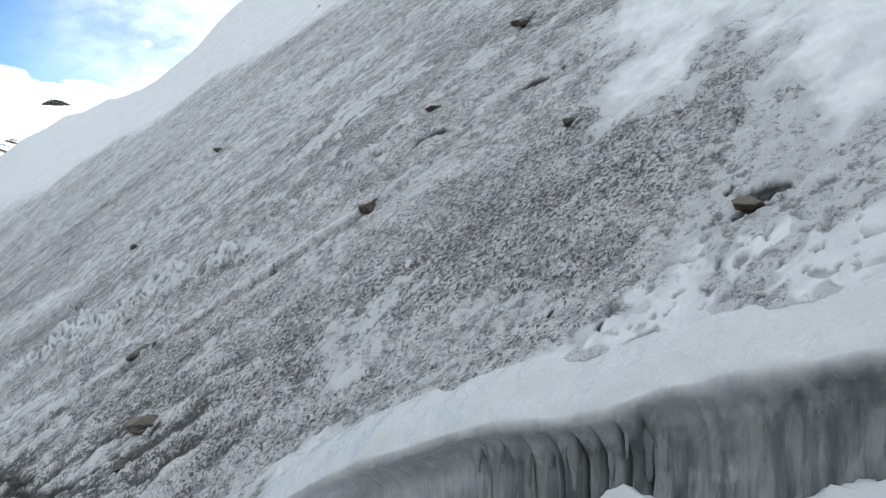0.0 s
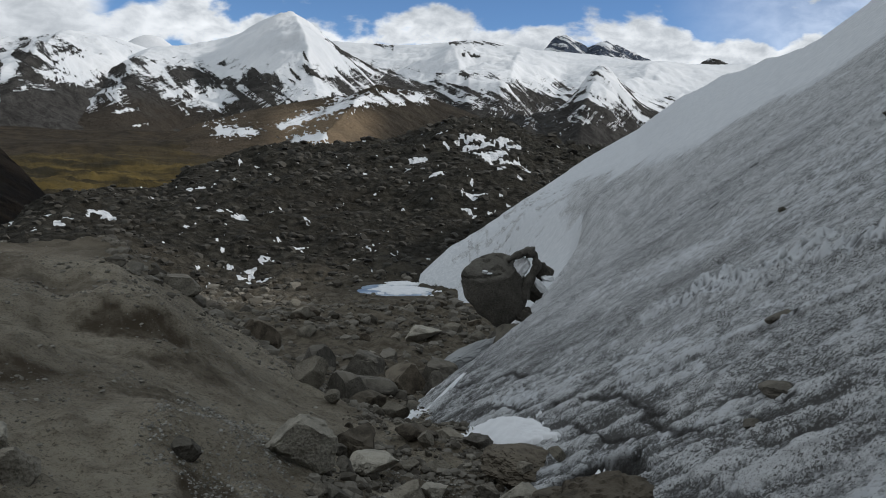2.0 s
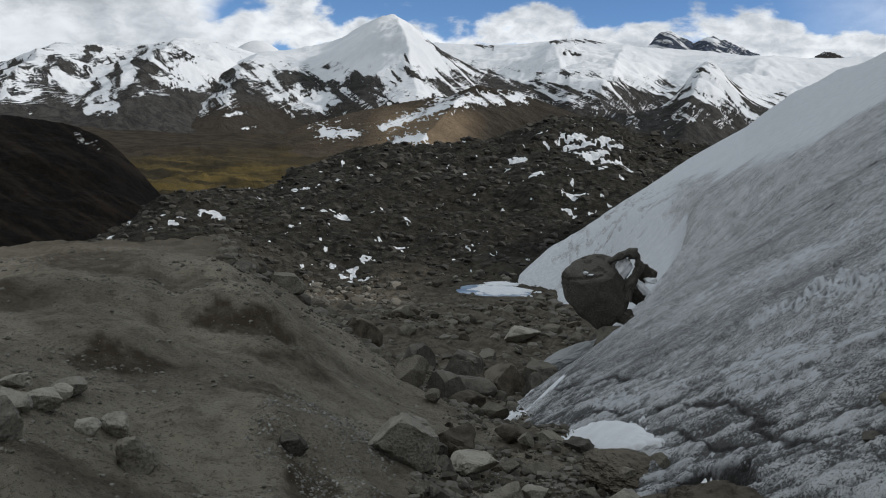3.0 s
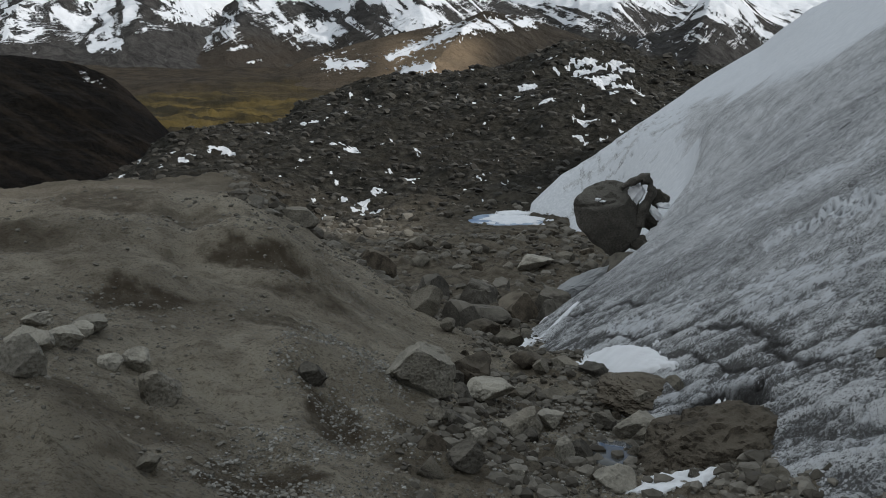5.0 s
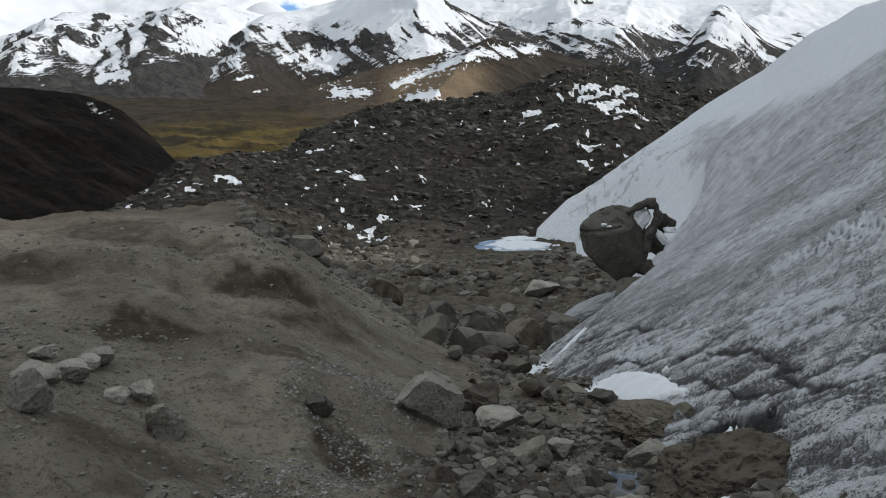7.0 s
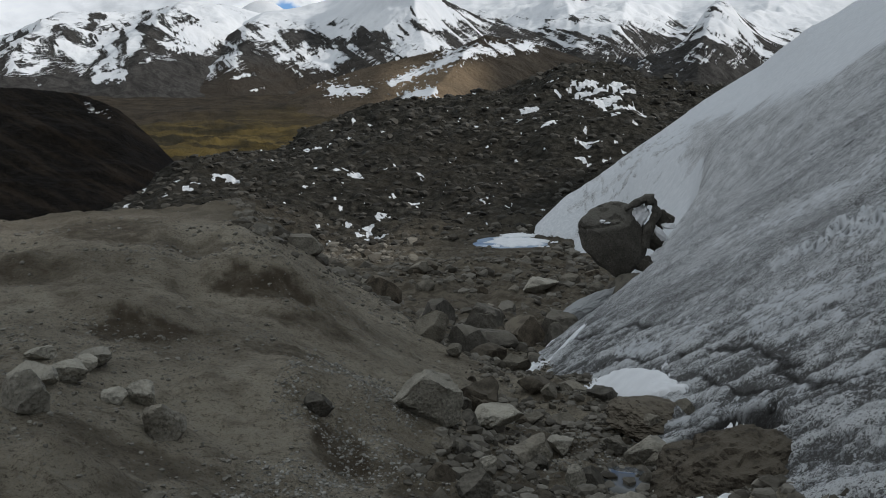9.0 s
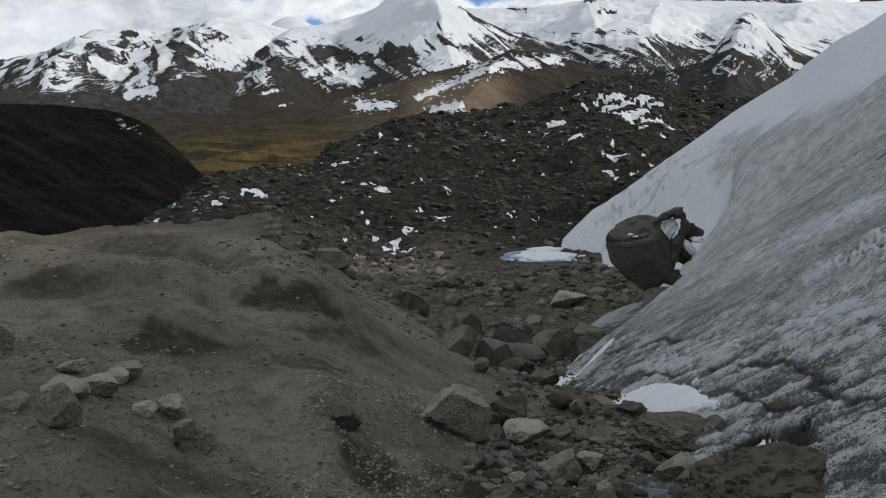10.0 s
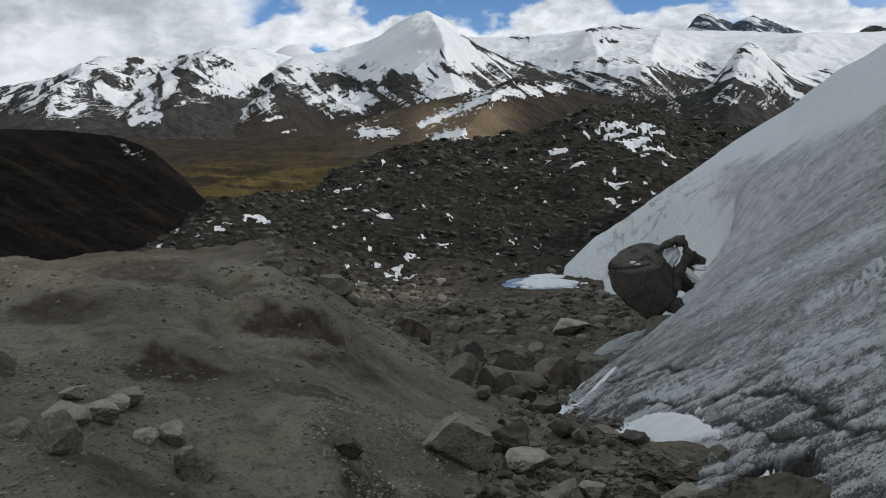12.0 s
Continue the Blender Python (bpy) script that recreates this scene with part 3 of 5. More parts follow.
def rough_band(x, y):
    """The crusty white ledge that crosses the face."""
    mid = np.interp(y, (8.0, 8.7, 9.6, 10.0, 11.0, 12.2, 14.0, 15.5, 17.5), (10.2, 9.6, 9.35, 8.75, 8.45, 8.25, 8.1, 7.9, 7.3))
    d = np.abs(x - mid + 0.3 * fbm(x * 0.9, y * 0.9, 3.0, 3))
    return smooth(0.75, 0.30, d) * smooth(7.6, 8.6, y) * smooth(19, 15.5, y) * smooth(-0.45, 0.0, fbm(x * 1.3, y * 0.8, 6.6, 3))


# cracks in the ice: half width, then the line in plan
CRACKS = ((0.10, ((5.19, 25.7), (5.63, 22.8), (5.87, 21.4), (5.89, 19.8))),
          (0.085, ((5.36, 13.9), (5.35, 12.5), (5.28, 11.5), (5.24, 10.6))),
          (0.065, ((4.39, 19.8), (4.78, 19.3), (4.98, 16.5), (5.27, 14.3), (5.36, 13.2))),
          (0.07, ((5.16, 11.3), (4.96, 10.1), (5.03, 9.3), (5.2, 8.5))),
          (0.05, ((4.62, 14.0), (4.75, 12.8), (4.7, 11.6), (4.85, 10.6))))


def cracks(x, y):
    best = np.zeros_like(x)
    wx, wy = x + 0.10 * fbm(x * 2.0, y * 0.9, 3.3, 4, 0.6), y + 0.2 * fbm(x * 1.0, y * 1.0, 5.3, 3)
    thick = 0.75 + 1.1 * fbm(x * 1.5, y * 0.8, 9.9, 3)
    for half, line in CRACKS:
        for (ax, ay), (bx, by) in zip(line, line[1:]):
            dx, dy = bx - ax, by - ay
            t = np.clip(((wx - ax) * dx + (wy - ay) * dy) / (dx * dx + dy * dy), 0, 1)
            best = np.maximum(best, smooth(1.2, 0.5, np.hypot(wx - ax - t * dx, wy - ay - t * dy) / half / np.clip(thick, 0.15, 2)))
    return best


# ---- ground, one sheet out to the horizon ----
def ring_axis(lo, hi, fine_lo, fine_hi, fine, coarse):
    """Bearings, close together where the view goes."""
    return np.concatenate([np.arange(lo, fine_lo, coarse), np.arange(fine_lo, fine_hi, fine), np.arange(fine_hi, hi, coarse)])


# snow left in the hollows of the moraine: place, half sizes; low on it, then high on it
SNOW_LOW = ((-33.0, 154.2, 2.3, 3.6), (-40.4, 149.3, 0.8, 4.0), (-36.4, 143.2, 1.2, 3.6), (-9.4, 155.7, 1.4, 3.0), (-5.3, 157.8, 0.9, 4.4), (-7.0, 137.6, 0.8, 1.8), (-8.6, 127.5, 1.0, 2.2),
            (-6.5, 122.9, 0.9, 2.6), (-4.8, 117.8, 1.6, 2.2), (-4.7, 130.3, 0.9, 2.6), (-13.4, 125.7, 0.7, 1.8), (0.7, 136.6, 0.9, 1.2), (12.7, 135.2, 0.5, 4.2), (-2.4, 142.5, 0.7, 1.9),
            (5.6, 139.5, 0.5, 1.4), (-13.0, 155.8, 1.4, 2.4), (-19.9, 134.5, 0.8, 1.6), (8.9, 127.1, 0.5, 1.3), (-17.5, 160.0, 1.0, 1.5))
SNOW_HIGH = ((-21.7, 191.3, 2.4, 6.0), (-16.5, 196.5, 1.6, 7.0), (-12.6, 199.0, 2.4, 3.0), (-13.2, 243.0, 3.2, 6.0), (29.7, 182.6, 3.0, 4.6), (30.6, 219.8, 3.2, 6.0), (35.2, 167.9, 2.5, 2.8), (33.4, 160.2, 1.1, 2.0),
             (37.6, 158.7, 1.1, 2.0), (44.0, 264.3, 5.5, 11), (50.4, 242.3, 5.5, 13), (51.5, 212.0, 6.5, 15), (56.0, 203.4, 6.0, 8), (58.7, 236.7, 6.0, 11), (27.2, 204.8, 1.6, 4.0), (-4.0, 199.5, 1.0, 3.0), (24.0, 196.0, 2.0, 2.0))


def snow_patches(x, y):
    """Snow left lying in the hollows of the moraine; over 0.5 it lies."""
    r = np.hypot(x, y)
    n = fbm(x * 0.30, y * 0.10, 11.5, 5, 0.75)
    s = -0.19 + 0.95 * n + 0.15 * fbm(x * 0.02, y * 0.02, 2.5, 2) + 0.10 * smooth(15, 45, x) * smooth(170, 220, r)
    wx, wy = x + 2.2 * fbm(x * 0.45, y * 0.28, 5.1, 4, 0.65), y + 4.0 * fbm(x * 0.40, y * 0.25, 9.4, 4, 0.65)
    for cx, cy, rx, ry in SNOW_LOW + SNOW_HIGH:
        s = np.maximum(s, 0.95 * smooth(1.75, 0.35, np.hypot((wx - cx) / rx, (wy - cy) / (0.65 * ry))) - 0.70 * smooth(150, 200, r) * smooth(-0.05, 0.3, fbm(x * 0.35, y * 0.16, 7.2, 4, 0.7)))
    return s * smooth(105, 118, r) * smooth(420, 350, r)


# darker brown patches in the till: place, half sizes, turn, how strong
BROWNISH = ((-2.95, 16.4, 0.85, 0.42, 12, 1.0), (-1.7, 14.9, 1.0, 0.35, 20, 0.8), (-3.85, 12.2, 0.75, 0.60, 10, 1.0), (-7.9, 22.0, 1.3, 2.6, 25, 0.75), (-6.9, 15.3, 0.8, 0.6, 10, 0.6),
        (-5.3, 20.0, 1.5, 0.9, 20, 0.55), (-1.05, 6.2, 0.45, 0.55, 10, 1.0), (-0.72, 8.6, 0.28, 0.85, 10, 0.95), (-0.05, 10.9, 0.55, 0.4, 0, 0.8), (-3.6, 17.9, 0.5, 0.6, 20, 0.8), (-2.4, 6.9, 0.8, 0.35, 0, 0.6), (-1.7, 12.6, 0.9, 0.35, 30, 0.7), (0.5, 8.3, 0.9, 1.3, 0, 0.75), (1.3, 9.9, 0.8, 0.9, 0, 0.8), (2.2, 12.6, 0.9, 1.2, 0, 0.8))


def brownish(x, y):
    best = np.zeros_like(x)
    wx, wy = x + 0.35 * fbm(x * 0.9, y * 0.7, 2.7, 4, 0.6), y + 0.45 * fbm(x * 0.8, y * 0.6, 6.7, 4, 0.6)
    for cx, cy, rx, ry, turn, much in BROWNISH:
        a = radians(turn)
        u, v = (wx - cx) * math.cos(a) + (wy - cy) * math.sin(a), -(wx - cx) * math.sin(a) + (wy - cy) * math.cos(a)
        best = np.maximum(best, much * smooth(1.25, 0.75, np.hypot(u / rx, v / ry) + 0.35 * fbm(x * 3.0, y * 2.2, 4.7, 4, 0.7)))
    return best


def build_ground():
    az = ring_axis(-180, 180, -31, 27, 0.14, 2.0)
    rad = np.concatenate([np.exp(np.linspace(math.log(1.2), math.log(5.5), 12)), np.exp(np.linspace(math.log(5.6), math.log(120), 300)), np.exp(np.linspace(math.log(121), math.log(420), 200)),
                          np.exp(np.linspace(math.log(425), math.log(1600), 60)), np.exp(np.linspace(math.log(1650), math.log(4900), 14))])
    A, Rr = np.meshgrid(az, rad)
    x, y = polar(A, Rr)
    z = land_z(x, y)
    near = smooth(135, 95, Rr + 14 * fbm(x * 0.05, y * 0.05, 2.0, 3))
    gu = gully(x, y)
    gravel = np.clip(smooth(0.05, 0.5, fbm(x * 0.3, y * 0.22, 3.0, 3) + 0.35) * 0.55 + 0.6 * smooth(0.2, 0.9, gu) * smooth(16, 12, Rr), 0, 1)
    wet = np.clip(0.28 * smooth(0.05, 0.30, fbm(x * 0.33 + 0.15 * y, y * 0.22, 9.0, 4)) + 0.5 * gu * smooth(-0.15, 0.25, fbm(x * 0.8, y * 0.8, 6.0, 3)), 0, 1)
    floor = smooth(22, 32, Rr + 3 * fbm(x * 0.2, y * 0.2, 4.0, 3))
    grass = smooth(470, 560, Rr) * smooth(1150, 800, Rr + 200 * fbm(x * 0.005, y * 0.005, 1.0, 3))
    # steeper scarps in the till are darker and browner
    e = 0.35
    k = int(np.searchsorted(rad, 45))
    xs, ys, zs = x[:k], y[:k], z[:k]
    slope, base = np.zeros_like(x), np.zeros_like(x)
    slope[:k] = np.hypot(land_z(xs + e, ys) - zs, land_z(xs, ys + e) - zs) / e
    base[:k] = np.hypot(land_base(xs + 2, ys) - land_base(xs, ys), land_base(xs, ys + 2) - land_base(xs, ys)) / 2
    wet = np.clip(np.maximum(wet, brownish(x, y)) + 0.20 * smooth(0.14, 0.40, slope - base) * smooth(3.5, 5.5, Rr) * (1 - gu), 0, 1)
    verts = np.stack([x, y, z], -1).reshape(-1, 3)
    faces = grid_faces(len(rad), len(az), True)
    verts = np.vstack([verts, [(0, 0, land_z(0.0, 0.001))]])
    add = lambda v: np.append(v.ravel(), v.ravel()[0])
    me = mesh_from("ground", verts, faces[:, ::-1], TILL, {"near": add(near), "gravel": add(gravel), "wet": add(wet), "grass": add(grass), "floor": add(floor), "valley": add(smooth(450, 540, Rr)), "snow": add(np.maximum(snow_patches(x, y), 0.56 * smooth(3.7, 4.3, x + 0.4 * fbm(x, y, 3.0, 3)) * smooth(7.2, 6.0, y) * (y > -6)))})
    bm = bmesh.new()
    bm.from_mesh(me)
    bm.verts.ensure_lookup_table()
    ring, hub = [bm.verts[i] for i in range(len(az))], bm.verts[len(verts) - 1]
    for i in range(len(az)):
        f = bm.faces.new((hub, ring[(i + 1) % len(az)], ring[i]))
        f.smooth = True
    bm.to_mesh(me)
    bm.free()
    return tagged(new("ground", me), "grey-brown glacial till, stony moraine and dry grass valley", "ground", kind="structure")


def blob(x, y, cx, cy, rx, ry, turn=0.0):
    a = radians(turn)
    u, v = (x - cx) * math.cos(a) + (y - cy) * math.sin(a), -(x - cx) * math.sin(a) + (y - cy) * math.cos(a)
    w = 1 + 1.1 * fbm(x * 4.5, y * 3.5, 4.0, 4, 0.6)
    return smooth(1.1, 0.7, np.hypot(u / rx, v / ry) * w)


def build_glacier():
    az = ring_axis(3, 180, 5, 80, 0.15, 1.5)
    inv = np.concatenate([np.linspace(1 / 3.6, 1 / 60, 660), np.linspace(1 / 61, 1 / 190, 70), 1 / np.array([210, 240, 280, 330])])
    A, Rr = np.meshgrid(az, 1 / inv)
    x, y = polar(A, Rr)
    z = ice_z(x, y)
    cut = smooth(6.3, 5.4, y)
    z = z - (cut > 0) * np.where(x < cliff_x(y) + 0.40, cut * 3.0, 0)
    u, v = band_coordinate(x, y)
    clean = smooth(-1.6, 3.6, x - np.interp(y, (0, 20, 35, 47, 60, 80, 110), (21, 21, 22.5, 21.5, 24.5, 29, 34)) + 2.4 * fbm(x * 0.15, y * 0.12, 3.0, 4, 0.6))
    clean = np.maximum(clean, smooth(0.15, 0.6, snow_hollow(x, y)) * (1 - 0.55 * smooth(0.1, 0.35, fbm(x * 0.25, y * 0.25, 5.5, 4))))
    upper = np.interp(y, (0, 1.3, 2.5, 4, 4.8, 5.2, 6, 8, 12), (7.2, 7.4, 7.8, 8.6, 9.3, 10.5, 14, 19, 24))
    clean = np.maximum(clean, smooth(-1.5, 1.5, x - upper + 1.5 * fbm(x * 0.9, y * 0.9, 2.0, 5, 0.6)) * smooth(26, 12, y))
    clean = np.maximum(clean, smooth(43, 49, y) * smooth(0.37, 0.30, x / np.maximum(y, 1)) * (0.95 - 0.5 * smooth(0.15, 0.35, fbm(x * 0.4, y * 0.3, 5.5, 4))))
    clean = np.maximum(clean, (0.78 - 0.35 * smooth(0.0, 0.25, fbm(x * 1.6, y * 1.6, 1.1, 4))) * snow_lumps(x, y))
    clean = np.maximum(clean, 0.5 * smooth(4.2, 2.0, y + 0.8 * fbm(x * 0.7, y * 0.7, 4.4, 3)))
    clean = np.maximum(clean, smooth(0.60, 0.30, x - cliff_x(y) + 0.25 * fbm(x, y, 2.0, 3)) * smooth(6.0, 4.8, y))
    clean = np.maximum(clean, 0.66 * rough_band(x, y))
    clean = np.maximum(clean, 0.44 * smooth(0.12, 0.3, fbm(u * 0.7, v * 0.16, 1.9, 4, 0.6)) * smooth(30, 18, y))
    clean = np.maximum(clean, 0.62 * smooth(0.16, 0.04, np.abs(ridge_side(x, y))))
    # grit sprinkled over the snow of the hollow
    clean = clean - 0.62 * smooth(0.02, 0.22, fbm(x * 1.1, y * 0.6, 3.9, 4, 0.7)) * (blob(x, y, *GRIT[0]) + blob(x, y, *GRIT[1]))
    clean = np.maximum(clean, 0.14 + 0.26 * smooth(-0.05, 0.35, fbm(x * 0.8, y * 0.6, 6.4, 4, 0.6)) + 0.16 * smooth(8.5, 12, x) * smooth(26, 12, y))
    for cx, cy, rx, ry, turn, much in WHITE_SPOTS:
        clean = np.maximum(clean, much * blob(x, y, cx, cy, rx, ry, turn))
    dirt = np.clip(0.47 + 0.75 * fbm(u * 0.5, v * 0.13, 8.0, 4), 0.05, 1) * (1 - 0.5 * rough_band(x, y))
    dirt = np.clip(dirt + 0.22 * smooth(2.2, 0.2, np.hypot((x - 7.2) / 0.8, (y - 2.8) / 1.8)) - 0.38 * smooth(8, 18, x) + 0.22 * low_ice(x, y) + 0.12 * smooth(8, 11, y) + 0.22 * smooth(8.5, 6.5, x) * smooth(5.5, 7.5, y), 0, 1)
    relief = ice_relief(x, y) * (1 + 2.2 * low_ice(x, y)) * (1 - smooth(0.3, 0.9, snow_lumps(x, y)))
    dark = np.zeros_like(x)
    for cx, cy, rx, ry, turn in DARK_SPOTS:
        dark = np.maximum(dark, blob(x, y, cx, cy, rx, ry, turn))
    # shade inside the snow holes is coloured in
    dark = np.maximum(dark, 0.6 * smooth(0.24, 0.34, snow_holes(x, y)) * snow_lumps(x, y) * smooth(0.45, 0.65, x - cliff_x(y)))
    # the cave's shade goes into the dark mask
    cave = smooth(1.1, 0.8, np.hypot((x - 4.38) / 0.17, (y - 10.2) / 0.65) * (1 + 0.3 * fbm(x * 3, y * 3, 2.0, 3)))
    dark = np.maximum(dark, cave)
    # the ice foot breaks off over a small melt cave, its inner shade painted dark
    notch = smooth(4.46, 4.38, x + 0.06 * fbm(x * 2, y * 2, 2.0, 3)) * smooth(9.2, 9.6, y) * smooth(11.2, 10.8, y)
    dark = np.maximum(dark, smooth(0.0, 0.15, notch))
    z = z - 0.45 * notch
    z = z - 0.012 * ice_lines(x, y)
    dark = np.maximum(dark, 0.95 * cracks(x, y))
    dark = np.maximum(dark, 0.8 * smooth(0.16, 0.28, snow_holes(x, y)) * rough_band(x, y))
    z = z - (0.03 + 0.10 * (y > 8.9) * (y < 10.8) * (x < 4.7)) * dark
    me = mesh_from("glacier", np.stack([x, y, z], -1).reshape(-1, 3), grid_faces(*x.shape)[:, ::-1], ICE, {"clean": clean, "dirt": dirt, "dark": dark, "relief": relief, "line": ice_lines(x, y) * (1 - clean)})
    return tagged(new("glacier", me), "steep glacier face of dirty grey ice with snow above", "glacier", kind="structure")


GRIT = ((26.0, 107, 3.5, 9, 0), (32.5, 116, 4.0, 7, 0))
# dark pits, stones' beds, cracks and the cave's painted shade in the ice: place, half sizes, turn
DARK_SPOTS = ((5.61, 8.66, 0.13, 0.36, 0), (5.16, 8.33, 0.07, 0.16, 0), (8.33, 7.54, 0.10, 0.20, 0), (7.87, 9.05, 0.10, 0.10, 0), (13.42, 17.58, 0.14, 0.14, 0),
              (10.38, 16.62, 0.10, 0.12, 0), (12.26, 23.34, 0.10, 0.12, 0), (14.3, 24.82, 0.16, 0.2, 0), (8.48, 4.62, 0.10, 0.10, 0), (6.44, 1.93, 0.05, 0.20, 0), (5.33, 2.31, 0.07, 0.13, 0),
              (11.89, 7.47, 0.10, 0.22, 0), (9.49, 7.34, 0.06, 0.22, 0), (9.78, 5.84, 0.06, 0.22, 0), (4.42, 10.1, 0.22, 0.62, -4), (6.92, 10.75, 0.10, 0.34, 10), (6.58, 1.9, 0.10, 0.22, 0), (5.44, 2.36, 0.10, 0.13, 0))
# cleaner snow on the ice: place, half sizes, turn, how white
WHITE_SPOTS = ((6.0, 12.4, 0.6, 1.4, 0, 0.5), (11.4, 11.1, 0.5, 0.9, 45, 0.62), (10.9, 12.2, 0.35, 1.8, 10, 0.5), (5.75, 16.1, 0.16, 0.34, 0, 0.95), (6.2, 5.6, 0.6, 0.5, 0, 0.55), (9.6, 20, 0.7, 3.0, 10, 0.5), (6.4, 13.8, 0.3, 1.6, 8, 0.55), (5.2, 18.4, 0.25, 1.5, 4, 0.6))
build_ground()
build_glacier()


# ---- mountains ----
def mountain(name, label, material, crest, foot_r, foot_z, snowline, rough=1.0, warm=None, step=0.09, rows=110, jag=0.06, soft=0.38, drop=0.17, spurs=(), marks=(), wave=420, blunt=1.15, break_up=0.12, bare=1.4):
    """A range: crest rows are bearing, distance, sight angle; snowline rows are bearing, sight angle.
    spurs: bearing at the crest and at the foot, half width in degrees, height. marks: two ends in bearing and sight angle, half width, snow added."""
    c = np.array(crest)
    az = np.arange(c[0, 0], c[-1, 0], step)
    rc = np.interp(az, c[:, 0], c[:, 1])
    ec = np.interp(az, c[:, 0], c[:, 2])
    ec = blur(ec, 4.0, 0)
    zc = rc * np.tan(np.radians(ec))
    notch = rc * np.radians(jag * fbm(az * 1.6, np.full_like(az, 0.3 * len(name)), 0.7, 5, 0.6))
    q = np.concatenate([np.linspace(0, 1, rows), 1 + np.linspace(0.05, 0.6, 6)])
    Q, A = np.meshgrid(q, az, indexing="ij")
    front = np.minimum(Q, 1)
    R2 = foot_r + (rc - foot_r) * Q
    Zb = foot_z + (zc - foot_z) * front ** blunt - np.maximum(Q - 1, 0) * (zc - foot_z) * 0.9 + notch * front ** 10
    x, y = polar(A, R2)
    body = np.sin(np.pi * np.clip(front, 0, 1)) ** 0.8
    hgt = zc - foot_z
    n = fbm(x / wave, y / wave, 1.3 * len(name), 5, 0.5, True)
    n2 = fbm(x / 90, y / 90, 5.0, 4, 0.55)
    z = Zb + rough * body * hgt * (0.36 * (n - 0.15) + 0.07 * n2)
    wob = 0.5 * fbm(x / 260, y / 260, 2.2, 4)
    for top, foot, half, high in spurs:
        z = z + high * body * np.clip(1 - np.abs(A + wob - top - (foot - top) * (1 - front)) / half, 0, 1)
    el = np.degrees(np.arctan2(z, R2))
    sl = np.array(snowline)
    above = el - np.interp(A, sl[:, 0], sl[:, 1]) + 0.5 * fbm(x / 150, y / 150, 7.7, 4)
    # rock shows in slanting streaks through thin snow, snow in thin runnels over bare slopes
    w = 0.9 * fbm(A * 0.5, el * 0.8, 3.1, 3)
    slant = fbm(0.8 * A + 0.35 * el + w, 2.4 * el - 1.1 * A + w, 2.9, 5, 0.72) - 0.8 * fbm(0.9 * A - 0.5 * el, 3.0 * el + 1.2 * A + w, 8.1, 5, 0.68, True)
    runnel = fbm(A * 1.2 + 0.6 * el + w, 3.4 * el - 1.9 * A, 5.9, 5, 0.7) - 0.35 * fbm(A * 0.5, el * 0.9, 1.7, 2)
    snow = 0.5 + np.where(above > 0, above * soft, above * drop) + np.where(above > 0, break_up * slant, 0.6 * break_up * runnel - 0.04 * smooth(0, 0.4, -above))
    snow = snow - 0.8 * smooth(0.0, 0.9, -above - bare)
    for a0, e0, a1, e1, half, add in marks:
        t = np.clip(((A - a0) * (a1 - a0) + (el - e0) * (e1 - e0)) / ((a1 - a0) ** 2 + (e1 - e0) ** 2), 0, 1)
        away = np.hypot(A - a0 - t * (a1 - a0), el - e0 - t * (e1 - e0)) / half
        near = smooth(1.7, 0.3, away * np.maximum(1 + 1.6 * fbm(A * 2.5 + el, el * 5.0 - A, 3.0, 5, 0.7), 0.5))
        snow = snow + near * (np.clip(0.5 + (0.35 if add < 0 else 1) * add, 0, 1.2) - snow)
    wv = np.zeros_like(x) if warm is None else warm(A, el)
    me = mesh_from(name, np.stack([x, y, z], -1).reshape(-1, 3), grid_faces(len(q), len(az))[:, ::-1], material, {"snow": snow, "warm": wv})
    return tagged(new(name, me), label, "mountain", kind="structure")


ROCKY = mountain_material("mountain_rock", (0.040, 0.038, 0.036), (0.062, 0.050, 0.038), 10)
# brown rock, its tan lightened to paint a patch of sun
SUNLIT_BROWN = mountain_material("brown_hill", (0.034, 0.029, 0.023), (0.25, 0.185, 0.122), 500)
# scrub far darker than its own colour: cloud shadow put into the albedo
CLOUD_SHADED = mountain_material("dark_hill", (0.0045, 0.0040, 0.0036), (0.022, 0.0175, 0.0135), 900, 5.0)
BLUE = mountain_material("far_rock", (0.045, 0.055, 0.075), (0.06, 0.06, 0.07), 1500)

mountain("dark_hill", "scrubby hillside beside the valley, coloured dark as under cloud shade", CLOUD_SHADED,
         ((-34, 380, 0.8), (-27, 380, 1.1), (-23.9, 375, 1.0), (-20.7, 370, 0.7), (-18.4, 360, -0.2), (-16.8, 350, -1.8), (-15.1, 340, -3.7), (-13.0, 330, -7.5)),
         235, -32, ((-75, 7.0), (-22, 5.0), (-19, 3.2), (-13, 5.0)), 0.6, wave=60, drop=0.25, break_up=0.1, marks=((-20.6, 0.2, -19.0, -0.7, 0.35, -0.52),),
         warm=lambda a, e: np.clip(0.15 + 1.6 * fbm(0.55 * a + 0.5 * e, 1.6 * e + 0.9 * a, 4.2, 5, 0.7), 0, 1))
